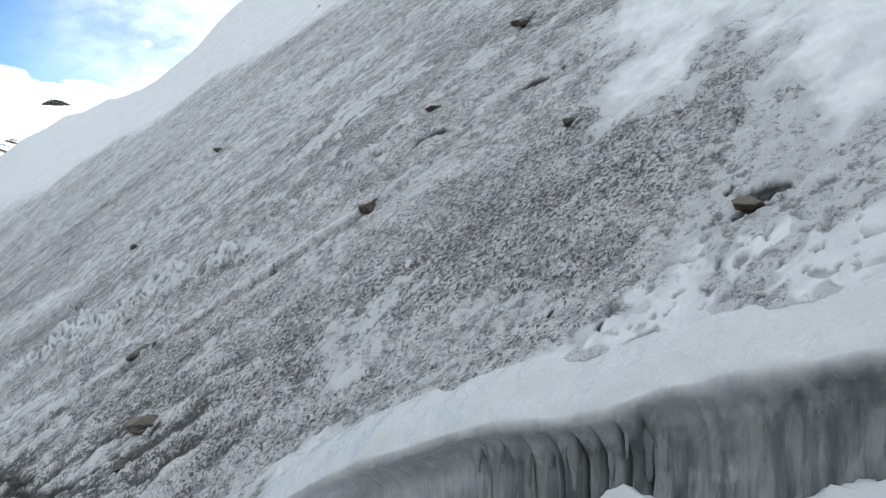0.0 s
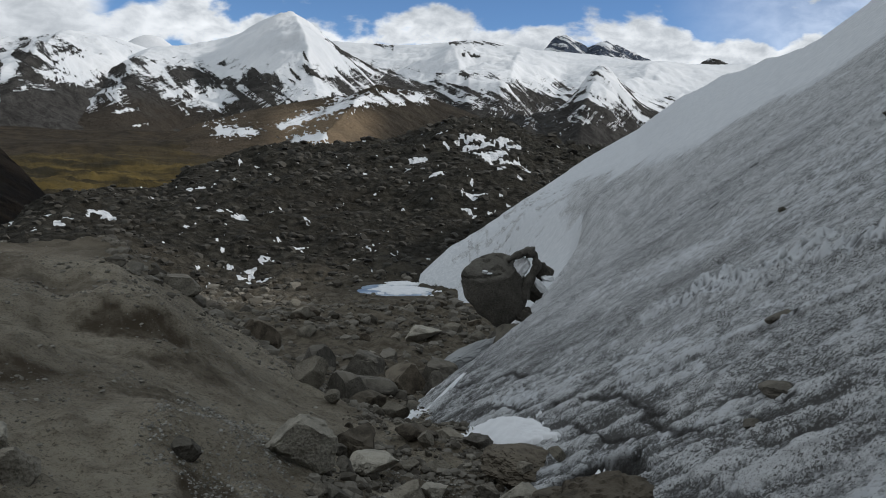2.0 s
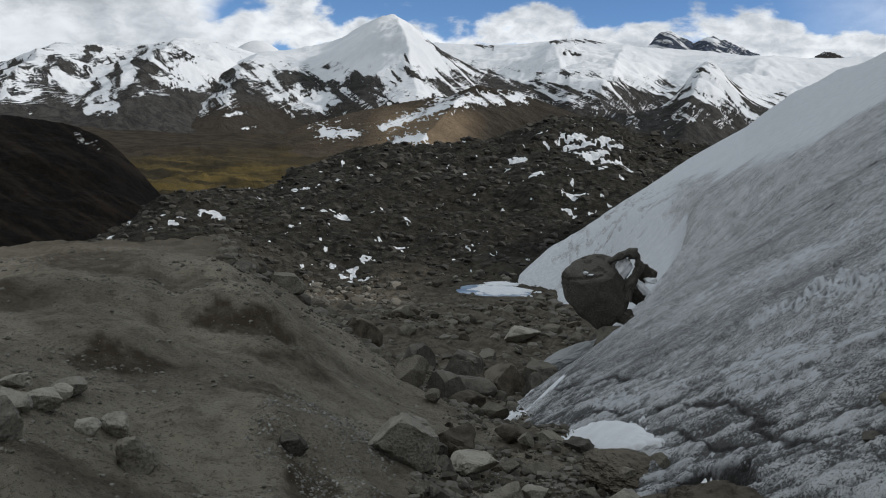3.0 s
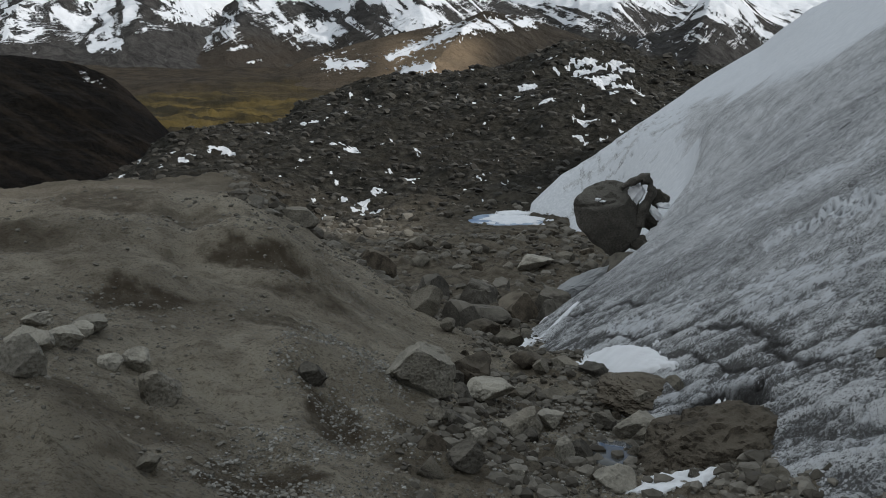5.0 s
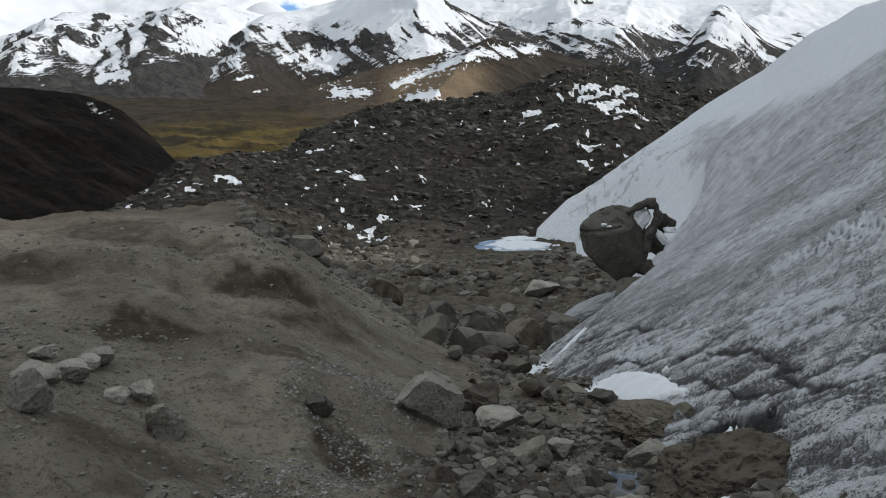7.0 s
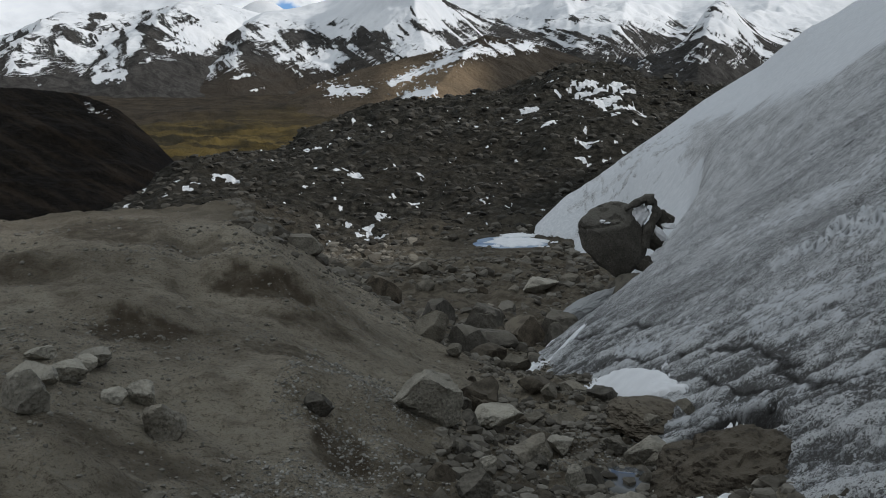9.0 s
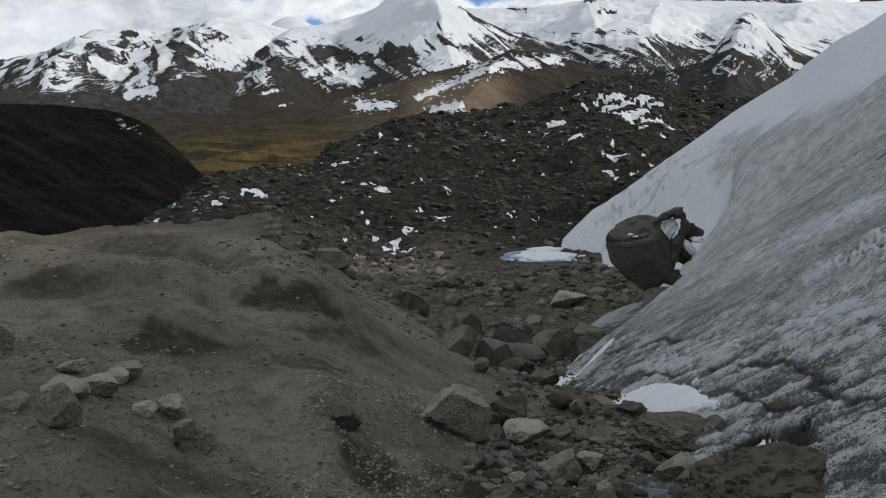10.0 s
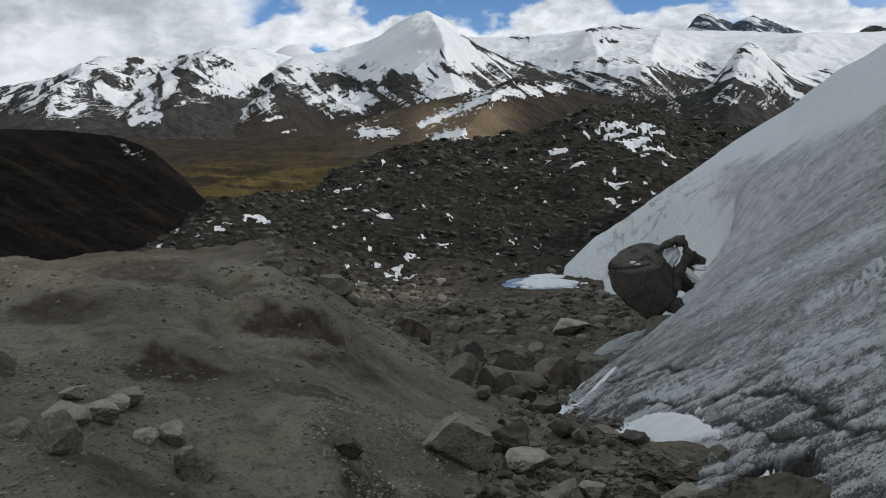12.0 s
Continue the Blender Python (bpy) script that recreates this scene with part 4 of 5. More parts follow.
mountain("brown_hill", "sunlit brown hill with thin snow on its back", SUNLIT_BROWN,
         ((-13, 1250, -1.4), (-8.1, 1400, 0.4), (-6.6, 1450, 1.2), (-2.8, 1500, 2.4), (1, 1500, 3.3), (4, 1500, 3.8), (7.7, 1500, 4.1), (10.3, 1500, 3.3), (13, 1450, 2.4), (17, 1400, 0.6), (21, 1400, -1)),
         820, -28, ((-13, 9), (21, 9)), 0.5, drop=0.30, break_up=0.2,
         spurs=((6.5, 1.0, 4.0, 40),),
         # thin snow, laid on thicker to brighten the sun patch
         marks=((-1.4, 1.3, 2.8, 3.0, 0.50, 0.24), (2.8, 3.3, 8.0, 3.8, 0.70, 0.16), (-5.0, 0.85, -2.2, 0.95, 0.55, 0.20), (-0.7, 0.5, 1.6, 0.8, 0.50, 0.24), (-6.5, 2.0, -4.6, 2.4, 0.8, 0.16)),
         # warm: where the painted sun patch lies, with a little brown around it
         warm=lambda a, e: smooth(4.5, 1.5, np.abs(a - 1.8)) * smooth(3.2, 2.0, e) + 0.22 * smooth(10, 3, np.abs(a + 3.0)))
mountain("rocky_knob", "dark rock knob with snow on its flank", ROCKY,
         ((0.6, 1010, 0.0), (1.2, 1010, 0.8), (1.7, 1010, 1.40), (2.3, 1010, 1.5), (2.8, 1010, 1.15), (3.4, 1010, 0.2)), 930, -10, ((0, 1.2), (1.3, 0.7), (2, 1.6), (4, 2.2)), 0.9, jag=0.2, step=0.04, rows=40)
mountain("left_range", "snow-covered range with rock streaks", ROCKY,
         ((-34, 2800, 2.2), (-26.9, 2800, 3.5), (-23.8, 2800, 4.2), (-20.5, 2800, 5.4), (-16.1, 2800, 5.8), (-11.6, 2800, 6.3), (-9.4, 2800, 5.7), (-6, 2800, 4.0), (-3, 2800, 2.0)),
         1500, 0, ((-80, 1.5), (-27, 3.0), (-23, 3.0), (-20.5, 3.0), (-18.5, 3.1), (-17, 3.7), (-14.2, 4.2), (-11.6, 4.0), (-3, 4.4)), 0.5, soft=0.12, drop=0.12, bare=0.9, break_up=0.08, spurs=((-20.5, -25, 4, 60), (-13, -18, 4, 70)),
         marks=((-14.7, 4.9, -12.9, 6.0, 0.20, -0.15), (-12.4, 6.2, -10.0, 5.8, 0.16, -0.12), (-15.1, 4.3, -14.6, 3.2, 0.09, -0.1), (-17.9, 4.4, -17.2, 3.1, 0.12, -0.1), (-16.3, 4.3, -15.9, 3.3, 0.08, -0.08), (-19.6, 5.2, -18.6, 5.3, 0.15, -0.05), (-19.5, 3.6, -18.6, 2.6, 0.2, -0.12), (-23.5, 2.8, -22.8, 1.2, 0.2, -0.2), (-19.6, 1.6, -17.6, 2.0, 0.35, 0.12), (-13.8, 4.4, -9.5, 5.2, 0.6, 0.6)))
mountain("snow_peak", "snow-covered pointed peak with a rocky ridge", ROCKY,
         ((-17, 2500, 1.8), (-12.7, 2550, 4.4), (-9.4, 2600, 5.7), (-6.5, 2600, 6.3), (-4.3, 2600, 6.9), (-2.8, 2600, 7.75), (-1.6, 2600, 8.25), (-0.5, 2600, 8.1), (1.3, 2600, 7.5), (2.4, 2600, 6.7), (4.5, 2600, 5.75), (6.3, 2600, 5.1), (8.8, 2550, 4.5), (12.1, 2500, 3.5), (16, 2450, 1.5)),
         1500, 0, ((-17, 3.4), (-14.2, 4.0), (-11.6, 4.3), (-8, 4.4), (-6.9, 4.3), (-4.0, 4.5), (-1.1, 4.3), (1.2, 4.6), (3.0, 5.2), (4.5, 5.6), (6, 5.6), (9, 5.4), (16, 5)), 0.5, soft=0.40, drop=0.08, bare=2.3, spurs=((-1.3, 1.5, 5.5, 110), (-9, -12, 4, 50)), blunt=1.3,
         # the two widest snow strips also brighten the slope like patches of sun
         marks=((-13.2, 2.5, -10.6, 3.4, 0.16, 0.10), (-11.2, 1.7, -9.4, 2.1, 0.13, 0.08), (-8.8, 2.7, -6.9, 3.5, 0.16, 0.10), (-14.8, 2.1, -13.2, 3.0, 0.15, 0.10), (-10.2, 0.9, -8.8, 1.3, 0.11, 0.06), (1.4, 7.6, 2.6, 6.5, 0.16, -0.2), (2.6, 6.5, 6.3, 5.0, 0.16, -0.3), (1.6, 6.3, 3.0, 5.5, 0.25, 0.5), (-9.8, 3.9, -5.2, 4.1, 0.2, -0.25), (-6.4, 2.6, -4.2, 3.2, 0.7, 0.16), (-0.6, 3.7, 1.4, 4.3, 0.6, 0.25), (-13.6, 2.1, -11.5, 2.6, 0.3, 0.02), (-0.2, 4.6, 0.6, 5.0, 0.25, -0.2), (0.2, 6.3, 0.5, 5.4, 0.1, -0.05)),
         warm=lambda a, e: smooth(3.6, 1.5, e) * 0.8)
mountain("snow_plateau", "broad snow plateau with rock bands", ROCKY,
         ((-2, 3600, 6.6), (2.4, 3600, 7.1), (5.4, 3600, 7.1), (8.7, 3600, 7.25), (11.2, 3600, 7.7), (13.0, 3600, 7.6), (15.5, 3600, 7.2), (18.9, 3600, 7.1), (22.3, 3600, 6.75), (26, 3600, 6.6), (29.4, 3600, 6.7), (40, 3600, 6.4)),
         1900, 10, ((-2, 4), (8, 4.6), (11, 4.0), (13.9, 4.2), (17.4, 3.9), (20, 3.4), (24, 2.9), (80, 2.6)), 0.4, soft=0.24, spurs=((9, 12, 4, 80), (15, 13, 3, 70), (24, 20, 5, 70)), blunt=1.25,
         marks=((9.9, 7.45, 13.2, 7.5, 0.16, -0.15), (10.7, 6.9, 11.6, 6.6, 0.15, -0.1), (10.7, 5.5, 11.2, 4.4, 0.18, -0.2), (9.0, 5.4, 9.6, 5.2, 0.12, -0.05), (4.8, 7.0, 6.0, 6.95, 0.12, 0.0)))
mountain("rocky_hill", "rocky triangular hill dusted with snow", ROCKY,
         ((12.5, 2000, 1.5), (15.5, 2100, 2.6), (17.5, 2200, 3.6), (19.0, 2250, 5.7), (19.6, 2250, 6.0), (20.4, 2250, 6.0), (21.2, 2250, 5.2), (22.3, 2250, 4.6), (24, 2200, 3.9), (28, 2150, 2.6), (34, 2100, 1.0)),
         1400, -5, ((12, 3.2), (16, 3.4), (18, 3.8), (19.6, 4.2), (22, 3.6), (34, 2.8)), 0.7, soft=0.14, drop=0.12, wave=260, spurs=((20, 18.5, 3, 60), (16, 15, 2.5, 40)), marks=((19.2, 5.8, 20.8, 5.9, 0.2, -0.3), (19.2, 5.5, 18.0, 3.7, 0.16, -0.25), (16.4, 2.6, 17.8, 2.2, 0.5, -0.3), (20.9, 5.5, 21.8, 4.7, 0.12, -0.2), (19.4, 4.9, 20.6, 4.6, 0.4, 0.4)))
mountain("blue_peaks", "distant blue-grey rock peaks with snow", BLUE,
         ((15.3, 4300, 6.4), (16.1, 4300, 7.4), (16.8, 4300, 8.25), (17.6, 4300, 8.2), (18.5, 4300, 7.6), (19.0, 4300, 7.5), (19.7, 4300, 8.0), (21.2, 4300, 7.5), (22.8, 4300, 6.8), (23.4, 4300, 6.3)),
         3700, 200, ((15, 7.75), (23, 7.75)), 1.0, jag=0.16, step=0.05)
mountain("black_outcrop", "black rock outcrop above the snow", ROCKY,
         ((25.6, 4000, 6.3), (26.2, 4000, 6.85), (26.6, 4000, 7.05), (27.2, 4000, 6.9), (27.8, 4000, 6.6), (28.3, 4000, 6.2)), 3800, 300, ((25, 8.3), (29, 8.3)), 0.6, jag=0.14, step=0.05, rows=40)
mountain("snow_dome", "distant white snow dome", ROCKY,
         ((-11.5, 3900, 5.2), (-10.5, 3900, 6.2), (-9.6, 3900, 6.6), (-9.0, 3900, 6.6), (-8.2, 3900, 6.2), (-7.2, 3900, 5.4)), 3600, 200, ((-12, 4.0), (-7, 4.0)), 0.3, jag=0.02, rows=40)


# ---- helpers for things ----
def part(name, data, parent, label="", m=None):
    """A mesh under a thing or under a part."""
    ob = new(name, data)
    ob.parent = parent
    if m is not None:
        ob.matrix_basis = m
    if label:
        tagged(ob, label)
    return ob


_ico = {}


def ico(level):
    if level not in _ico:
        bm = bmesh.new()
        bmesh.ops.create_icosphere(bm, subdivisions=level, radius=1.0)
        bm.verts.ensure_lookup_table()
        _ico[level] = (np.array([v.co[:] for v in bm.verts]), np.array([[v.index for v in f.verts] for f in bm.faces]))
        bm.free()
    return _ico[level]


def rock_points(seed, level=4, cuts=11, keen=0.97, rough=0.08, size=(1, 1, 1), near=0.42):
    """A broken boulder: a ball cut by chance planes, then weathered."""
    rng = np.random.default_rng(seed)
    p, f = ico(level)
    p = p.copy()
    p += 0.22 * np.stack([perlin(p[:, 0] * 1.1 + seed, p[:, 1] * 1.1, p[:, 2] * 1.1 + k * 9) for k in range(3)], -1)
    for i in range(cuts):
        n = rng.normal(size=3) * (1, 1, 0.9)
        n /= np.linalg.norm(n)
        d = rng.uniform(near, 0.80)
        over = np.maximum(p @ n - d, 0)
        p -= keen * over[:, None] * n
    q = p / np.maximum(np.linalg.norm(p, axis=1), 1e-6)[:, None]
    p = p + q * (rough * fbm(p[:, 0] * 2.6 + seed, p[:, 1] * 2.6, p[:, 2] * 2.6, 4, 0.6))[:, None]
    if level > 3:
        p = p + q * (0.35 * rough * fbm(p[:, 0] * 7.5, p[:, 1] * 7.5 + seed, p[:, 2] * 7.5, 3, 0.6))[:, None]
    mid = (p.max(0) + p.min(0)) / 2
    p = (p - mid) / ((p.max(0) - p.min(0)) / 2)
    return p * np.array(size), f


def boulder(x, y, width, tall=0.7, deep=0.9, seed=0, material=STONE, turn=0.0, sink=0.28, label="", name="boulder", group="boulders by the glacier", level=4, on=None, cuts=11, tilt=0.0, keen=0.97, rough=0.09):
    """A boulder bedded in the ground; width, depth and height as parts of its width."""
    p, f = rock_points(seed, level, cuts, keen, rough=rough, size=(width / 2, width * deep / 2, width * tall / 2))
    me = mesh_from(name, p, f, material, sharp=24)
    base = float(land_z(x, y)) if on is None else on
    ob = new(name, me)
    ob.matrix_basis = pose(x, y, base + width * tall * (0.5 - sink), tilt, 0, turn)
    return tagged(ob, label or "weathered grey boulder bedded in glacial till", "boulder", group)


def draped(name, label, cx, cy, rx, ry, turn, height, material, category="snow patch", over=None, seed=0.0, n=110):
    """A patch that lies on the ground or the ice, thick in the middle and thin at its ragged edge."""
    s = np.linspace(-1.35, 1.35, n)
    U, V = np.meshgrid(s, s)
    a = radians(turn)
    x = cx + U * rx * math.cos(a) - V * ry * math.sin(a)
    y = cy + U * rx * math.sin(a) + V * ry * math.cos(a)
    rad = np.hypot(U, V) * (1 + 0.55 * fbm(U * 1.3 + seed, V * 1.3, seed * 1.7, 4, 0.6))
    under = np.maximum(land_z(x, y), ice_z(x, y)) if over is None else over(x, y)
    z = under + height * np.sqrt(np.clip(1 - rad, 0, 1)) + 0.012 * (rad < 1) - 0.06 * (rad >= 1)
    faces = grid_faces(n, n)
    keep = (rad.ravel()[faces] < 1.0).any(1)
    used, back = np.unique(faces[keep], return_inverse=True)
    me = mesh_from(name, np.stack([x, y, z], -1).reshape(-1, 3)[used], back.reshape(-1, 4), material)
    return tagged(new(name, me), label, category)


# ---- the boulder lodged in the ice edge ----
def lodged_boulder():
    empty = new("lodged_boulder")
    cx, cy = polar(14.35, 41.6)
    empty.matrix_basis = pose(cx, cy, -6.15, 0, 0, -14.35)
    tagged(empty, "big dark boulder lodged in the glacier edge, snow on top", "boulder")
    # a blunt wedge: broad and flat-topped above, drawn in to a point below
    rim = np.array(((-2.1, 0.33), (-1.75, 0.9), (-0.75, 1.45), (0.25, 1.42), (0.75, 0.9), (1.10, 0.0), (1.15, -0.95), (0.55, -1.85), (0.05, -2.3), (-0.65, -1.85), (-1.4, -1.24), (-2.0, -0.35)))
    mid = np.array((-0.40, -0.25))
    ang = np.arctan2(rim[:, 1] - mid[1], rim[:, 0] - mid[0])
    far = np.hypot(*(rim - mid).T)
    order = np.argsort(ang)
    p, f = ico(5)
    theta = np.arctan2(p[:, 2], p[:, 0])
    reach = np.interp(theta, ang[order], far[order], period=2 * np.pi)
    rho = np.hypot(p[:, 0], p[:, 2]) ** 0.85
    p = np.stack([mid[0] + rho * reach * np.cos(theta), 1.5 * p[:, 1], mid[1] + rho * reach * np.sin(theta)], -1)
    for n, d, keen in (((-0.30, -0.75, 1.0), 1.05, 0.9), ((0.0, -1.0, -0.25), 1.12, 0.75), ((-0.75, -0.65, 0.0), 1.65, 0.8), ((0.55, -0.9, 0.1), 1.25, 0.8)):
        n = np.array(n) / np.linalg.norm(n)
        p = p - keen * np.maximum(p @ n - d, 0)[:, None] * n
    away = p / np.linalg.norm(p, axis=1)[:, None]
    p = p + away * (0.10 * fbm(p[:, 0] * 0.9, p[:, 1] * 0.9, p[:, 2] * 0.9 + 3, 4, 0.5) + 0.03 * fbm(p[:, 0] * 4, p[:, 1] * 4, p[:, 2] * 4, 3))[:, None]
    # pits in the top facet and a crack along its edge
    crack = np.abs(p[:, 2] - 0.62 - 0.22 * p[:, 0] + 0.12 * perlin(p[:, 0] * 2, p[:, 1] * 2, p[:, 2]))
    pits = smooth(0.12, 0.28, fbm(p[:, 0] * 2.2, p[:, 1] * 2.2, p[:, 2] * 2.2 + 8, 3)) * smooth(0.5, 0.8, p[:, 2])
    p = p - away * (0.10 * smooth(0.10, 0.02, crack) * (p[:, 0] < -0.1) + 0.12 * pits)[:, None]
    part("body", mesh_from("body", p, f, LODGED, sharp=26), empty)
    # the handle-like arch of rock on its uphill shoulder, round a lens of snow
    t = np.linspace(0, 1, 48)
    knots = (0, 0.12, 0.30, 0.45, 0.58, 0.74, 0.88, 1)
    path = np.stack([np.interp(t, knots, (0.05, 0.50, 1.08, 1.42, 1.55, 1.38, 1.08, 1.05)), -0.80 + 0.25 * t, np.interp(t, knots, (1.22, 1.52, 1.78, 1.55, 1.10, 0.60, 0.05, -0.6))], -1)
    path[1:-1] = (path[:-2] + path[1:-1] * 2 + path[2:]) / 4
    k = 14
    ang = np.linspace(0, 2 * np.pi, k, endpoint=False)
    tangent = np.gradient(path, axis=0)
    tangent /= np.linalg.norm(tangent, axis=1)[:, None]
    side_v = np.cross(tangent, (0, 1, 0))
    wide = 0.13 + 0.12 * t + 0.08 * np.exp(-((t - 0.34) / 0.08) ** 2) + 0.10 * perlin(t * 9, 0.3, 0.8)
    ring = path[:, None, :] + (np.cos(ang)[None, :, None] * side_v[:, None, :] + np.sin(ang)[None, :, None] * np.array((0, 1.5, 0))) * wide[:, None, None]
    ring = ring + 0.14 * perlin(ring[..., 0] * 4, ring[..., 1] * 4, ring[..., 2] * 4)[..., None]
    part("rim", mesh_from("rim", ring.reshape(-1, 3), grid_faces(48, k, True), LODGED, sharp=40), empty, "curled arch of dark rock")
    # snow caught inside the arch, in the pits and against the ice
    for name, seed, at, size, lean in (("snow_cap", 7, (0.78, -0.55, 0.92), (0.42, 0.30, 0.62), 0.35), ("snow_fleck", 5, (-0.95, -1.02, 0.66), (0.14, 0.20, 0.09), 0.3), ("snow_fleck", 6, (-0.72, -1.0, 0.60), (0.16, 0.2, 0.05), 0.3), ("snow_lump", 8, (1.72, -0.55, 0.15), (0.26, 0.3, 0.42), -0.6), ("snow_lump", 9, (2.1, -0.5, 0.45), (0.36, 0.3, 0.16), 0.6)):
        p, f = rock_points(seed, 4, 9, 1.0, 0.35, size)
        p[:, 0] += lean * p[:, 2]
        part(name, mesh_from(name, p + at, f, PURE_CAP), empty, "white snow caught behind the arch" if name == "snow_cap" else "")
    # smaller rocks wedged between it and the ice
    for i, (sx, sy, sz, w) in enumerate(((1.75, -0.1, 0.75, 0.50), (2.15, 0.0, 0.80, 0.34), (1.55, -0.1, -0.35, 0.55), (1.05, -0.3, -1.45, 0.6))):
        p, f = rock_points(60 + i, 4, 14, 1.0, 0.12, (w * 0.8, w * 0.8, w * (1.15 - 0.15 * i)), 0.4)
        p = p @ np.array(((0.88, 0, 0.47), (0, 1, 0), (-0.47, 0, 0.88)))
        part("wedged_rock", mesh_from("wedged_rock", p + (sx, sy, sz), f, DARK_STONE, sharp=24), empty)
    # dark bank of rock and dirty ice that carries it
    for i, (sx, sy, sz, w, h2) in enumerate(((0.15, -1.4, -2.35, 1.2, 0.50), (-0.55, -1.5, -3.45, 1.3, 0.6))):
        p, f = rock_points(80 + i, 4, 9, 0.95, 0.08, (w, w * 0.8, h2))
        p = p @ np.array(((0.80, 0, 0.60), (0, 1, 0), (-0.60, 0, 0.80)))
        part("pedestal", mesh_from("pedestal", p + (sx, sy, sz), f, DARK_STONE, sharp=24), empty, "dark rock pedestal streaked with ice")
    # a tongue of grey ice slants down from under it
    p, f = rock_points(93, 5, 8, 0.9, 0.16, (2.1, 0.8, 0.45))
    p = p @ np.array(((0.85, 0, 0.53), (0, 1, 0), (-0.53, 0, 0.85)))
    part("ice_tongue", mesh_from("ice_tongue", p + (-1.35, -1.7, -3.22), f, TONGUE, sharp=30), empty, "slanting tongue of dirty grey ice")


TONGUE = snow_material("dirty_ice", (0.36, 0.37, 0.375))
PURE_CAP = snow_material("cap_snow", (0.86, 0.87, 0.89))
LODGED = rock_material("lodged_stone", (0.078, 0.072, 0.062), (0.125, 0.116, 0.10), dust=(0.16, 0.15, 0.13), scale=0.5)
lodged_boulder()
BROWN_STONE = rock_material("earth_brown_stone", (0.050, 0.041, 0.031), (0.125, 0.104, 0.079), dust=(0.185, 0.160, 0.125), scale=1.8)

# ---- boulders along the gully: place, width, height by width, material, turn, label ----
NEAR_GULLY = (
    (0.21, 10.64, 0.83, 1.0, PALE_STONE, 20, "large angular grey boulder sunk in till"),
    (1.10, 13.03, 0.78, 0.73, BROWN_STONE, 70, "earth-brown boulder half buried in till"),
    (1.28, 12.09, 0.73, 0.45, PALE_STONE, 55, "flat pale slab caked with gravel"),
    (1.55, 10.33, 0.61, 0.69, STONE, 100, "blunt grey boulder caked with gravel"),
    (2.21, 11.85, 0.44, 0.59, PALE_STONE, 60, "pale grey boulder caked with gravel"),
    (2.09, 13.83, 0.43, 0.46, STONE, 20, "grey boulder in the gully bed"),
    (2.60, 13.79, 0.47, 0.51, STONE, 125, "grey boulder in the gully bed"),
    (0.40, 9.48, 0.22, 0.92, STONE, 85, "small grey rock on gravel"),
    (0.88, 9.04, 0.19, 1.19, PALE_STONE, 15, "small pale rock on gravel"),
    (0.61, 7.69, 0.35, 0.83, DARK_STONE, 45, "dark rounded rock on wet gravel"),
    (1.93, 9.31, 0.25, 1.20, PALE_STONE, 10, "small pale rock on wet gravel"),
    (2.15, 7.75, 0.40, 0.69, PALE_STONE, 120, "pale speckled boulder on wet gravel"),
    (1.21, 7.99, 0.16, 0.93, PALE_STONE, 30, "small pale rock on gravel"),
    (3.35, 11.08, 0.63, 0.72, PALE_STONE, 35, "pale grey boulder beside meltwater"),
    (3.02, 11.78, 0.35, 0.78, DARK_STONE, 95, "dark wet boulder beside the brown one"),
)
FAR_GULLY = (
    (2.65, 16.66, 0.82, 0.52, BROWN_STONE, 15, "brown boulder with damp sides in the gully"),
    (3.36, 16.78, 0.61, 0.52, STONE, 140, "grey boulder in front of the snow patch"),
    (2.70, 15.72, 0.34, 0.99, STONE, 50, "small reddish stone among gully boulders"),
    (3.75, 15.66, 0.64, 0.46, DARK_STONE, 95, "dark boulder touching the snow patch"),
    (2.87, 22.28, 0.73, 0.75, STONE, 30, "grey boulder in the stony gully"),
    (3.51, 38.70, 2.05, 0.62, DARK_STONE, 25, "dark weathered boulder in the gully"),
    (3.16, 30.50, 1.83, 0.45, DARK_STONE, 160, "long dark boulder in the gully"),
    (5.52, 40.10, 1.57, 0.46, STONE, 60, "grey boulder among stones in the gully"),
    (6.77, 37.39, 1.73, 0.79, DARK_STONE, 110, "dark boulder beside the glacier foot"),
    (7.81, 36.93, 1.24, 0.84, DARK_STONE, 30, "dark boulder beside the glacier foot"),
    (6.06, 33.60, 1.33, 0.82, DARK_STONE, 75, "dark boulder beside the glacier foot"),
    (9.54, 60.45, 2.63, 0.48, PALE_STONE, 5, "flat-topped pale slab on the valley floor"),
    (12.85, 65.61, 1.67, 0.58, STONE, 45, "grey boulder behind the flat slab"),
    (0.51, 21.11, 0.81, 1.11, STONE, 40, "upright grey boulder on the till flank"),
    (1.01, 18.66, 0.39, 0.87, STONE, 80, "grey stone at the foot of the till bank"),
    (0.25, 26.0, 0.75, 0.7, STONE, 80, "grey boulder at the foot of the till bank"),
    (-0.55, 27.6, 0.65, 0.8, STONE, 10, "grey boulder at the foot of the till bank"),
)
for i, (x, y, w, tall, mat, turn, text) in enumerate(NEAR_GULLY + FAR_GULLY):
    boulder(x, y, w * 1.06, tall, 0.9, 100 + i * 7, mat, turn, 0.22, text, keen=0.97)
boulder(3.62, 8.80, 2.30, 0.54, 0.80, 317, BROWN_STONE, 20, 0.36, "big earth-brown boulder beside the meltwater cave", cuts=6, on=-4.35, keen=0.7, level=6, rough=0.12)
boulder(3.98, 12.9, 1.75, 0.34, 1.0, 323, BROWN_STONE, 12, 0.30, "low dark brown boulder below the snow patch", cuts=4, on=-5.12, keen=0.8, level=6, rough=0.15)
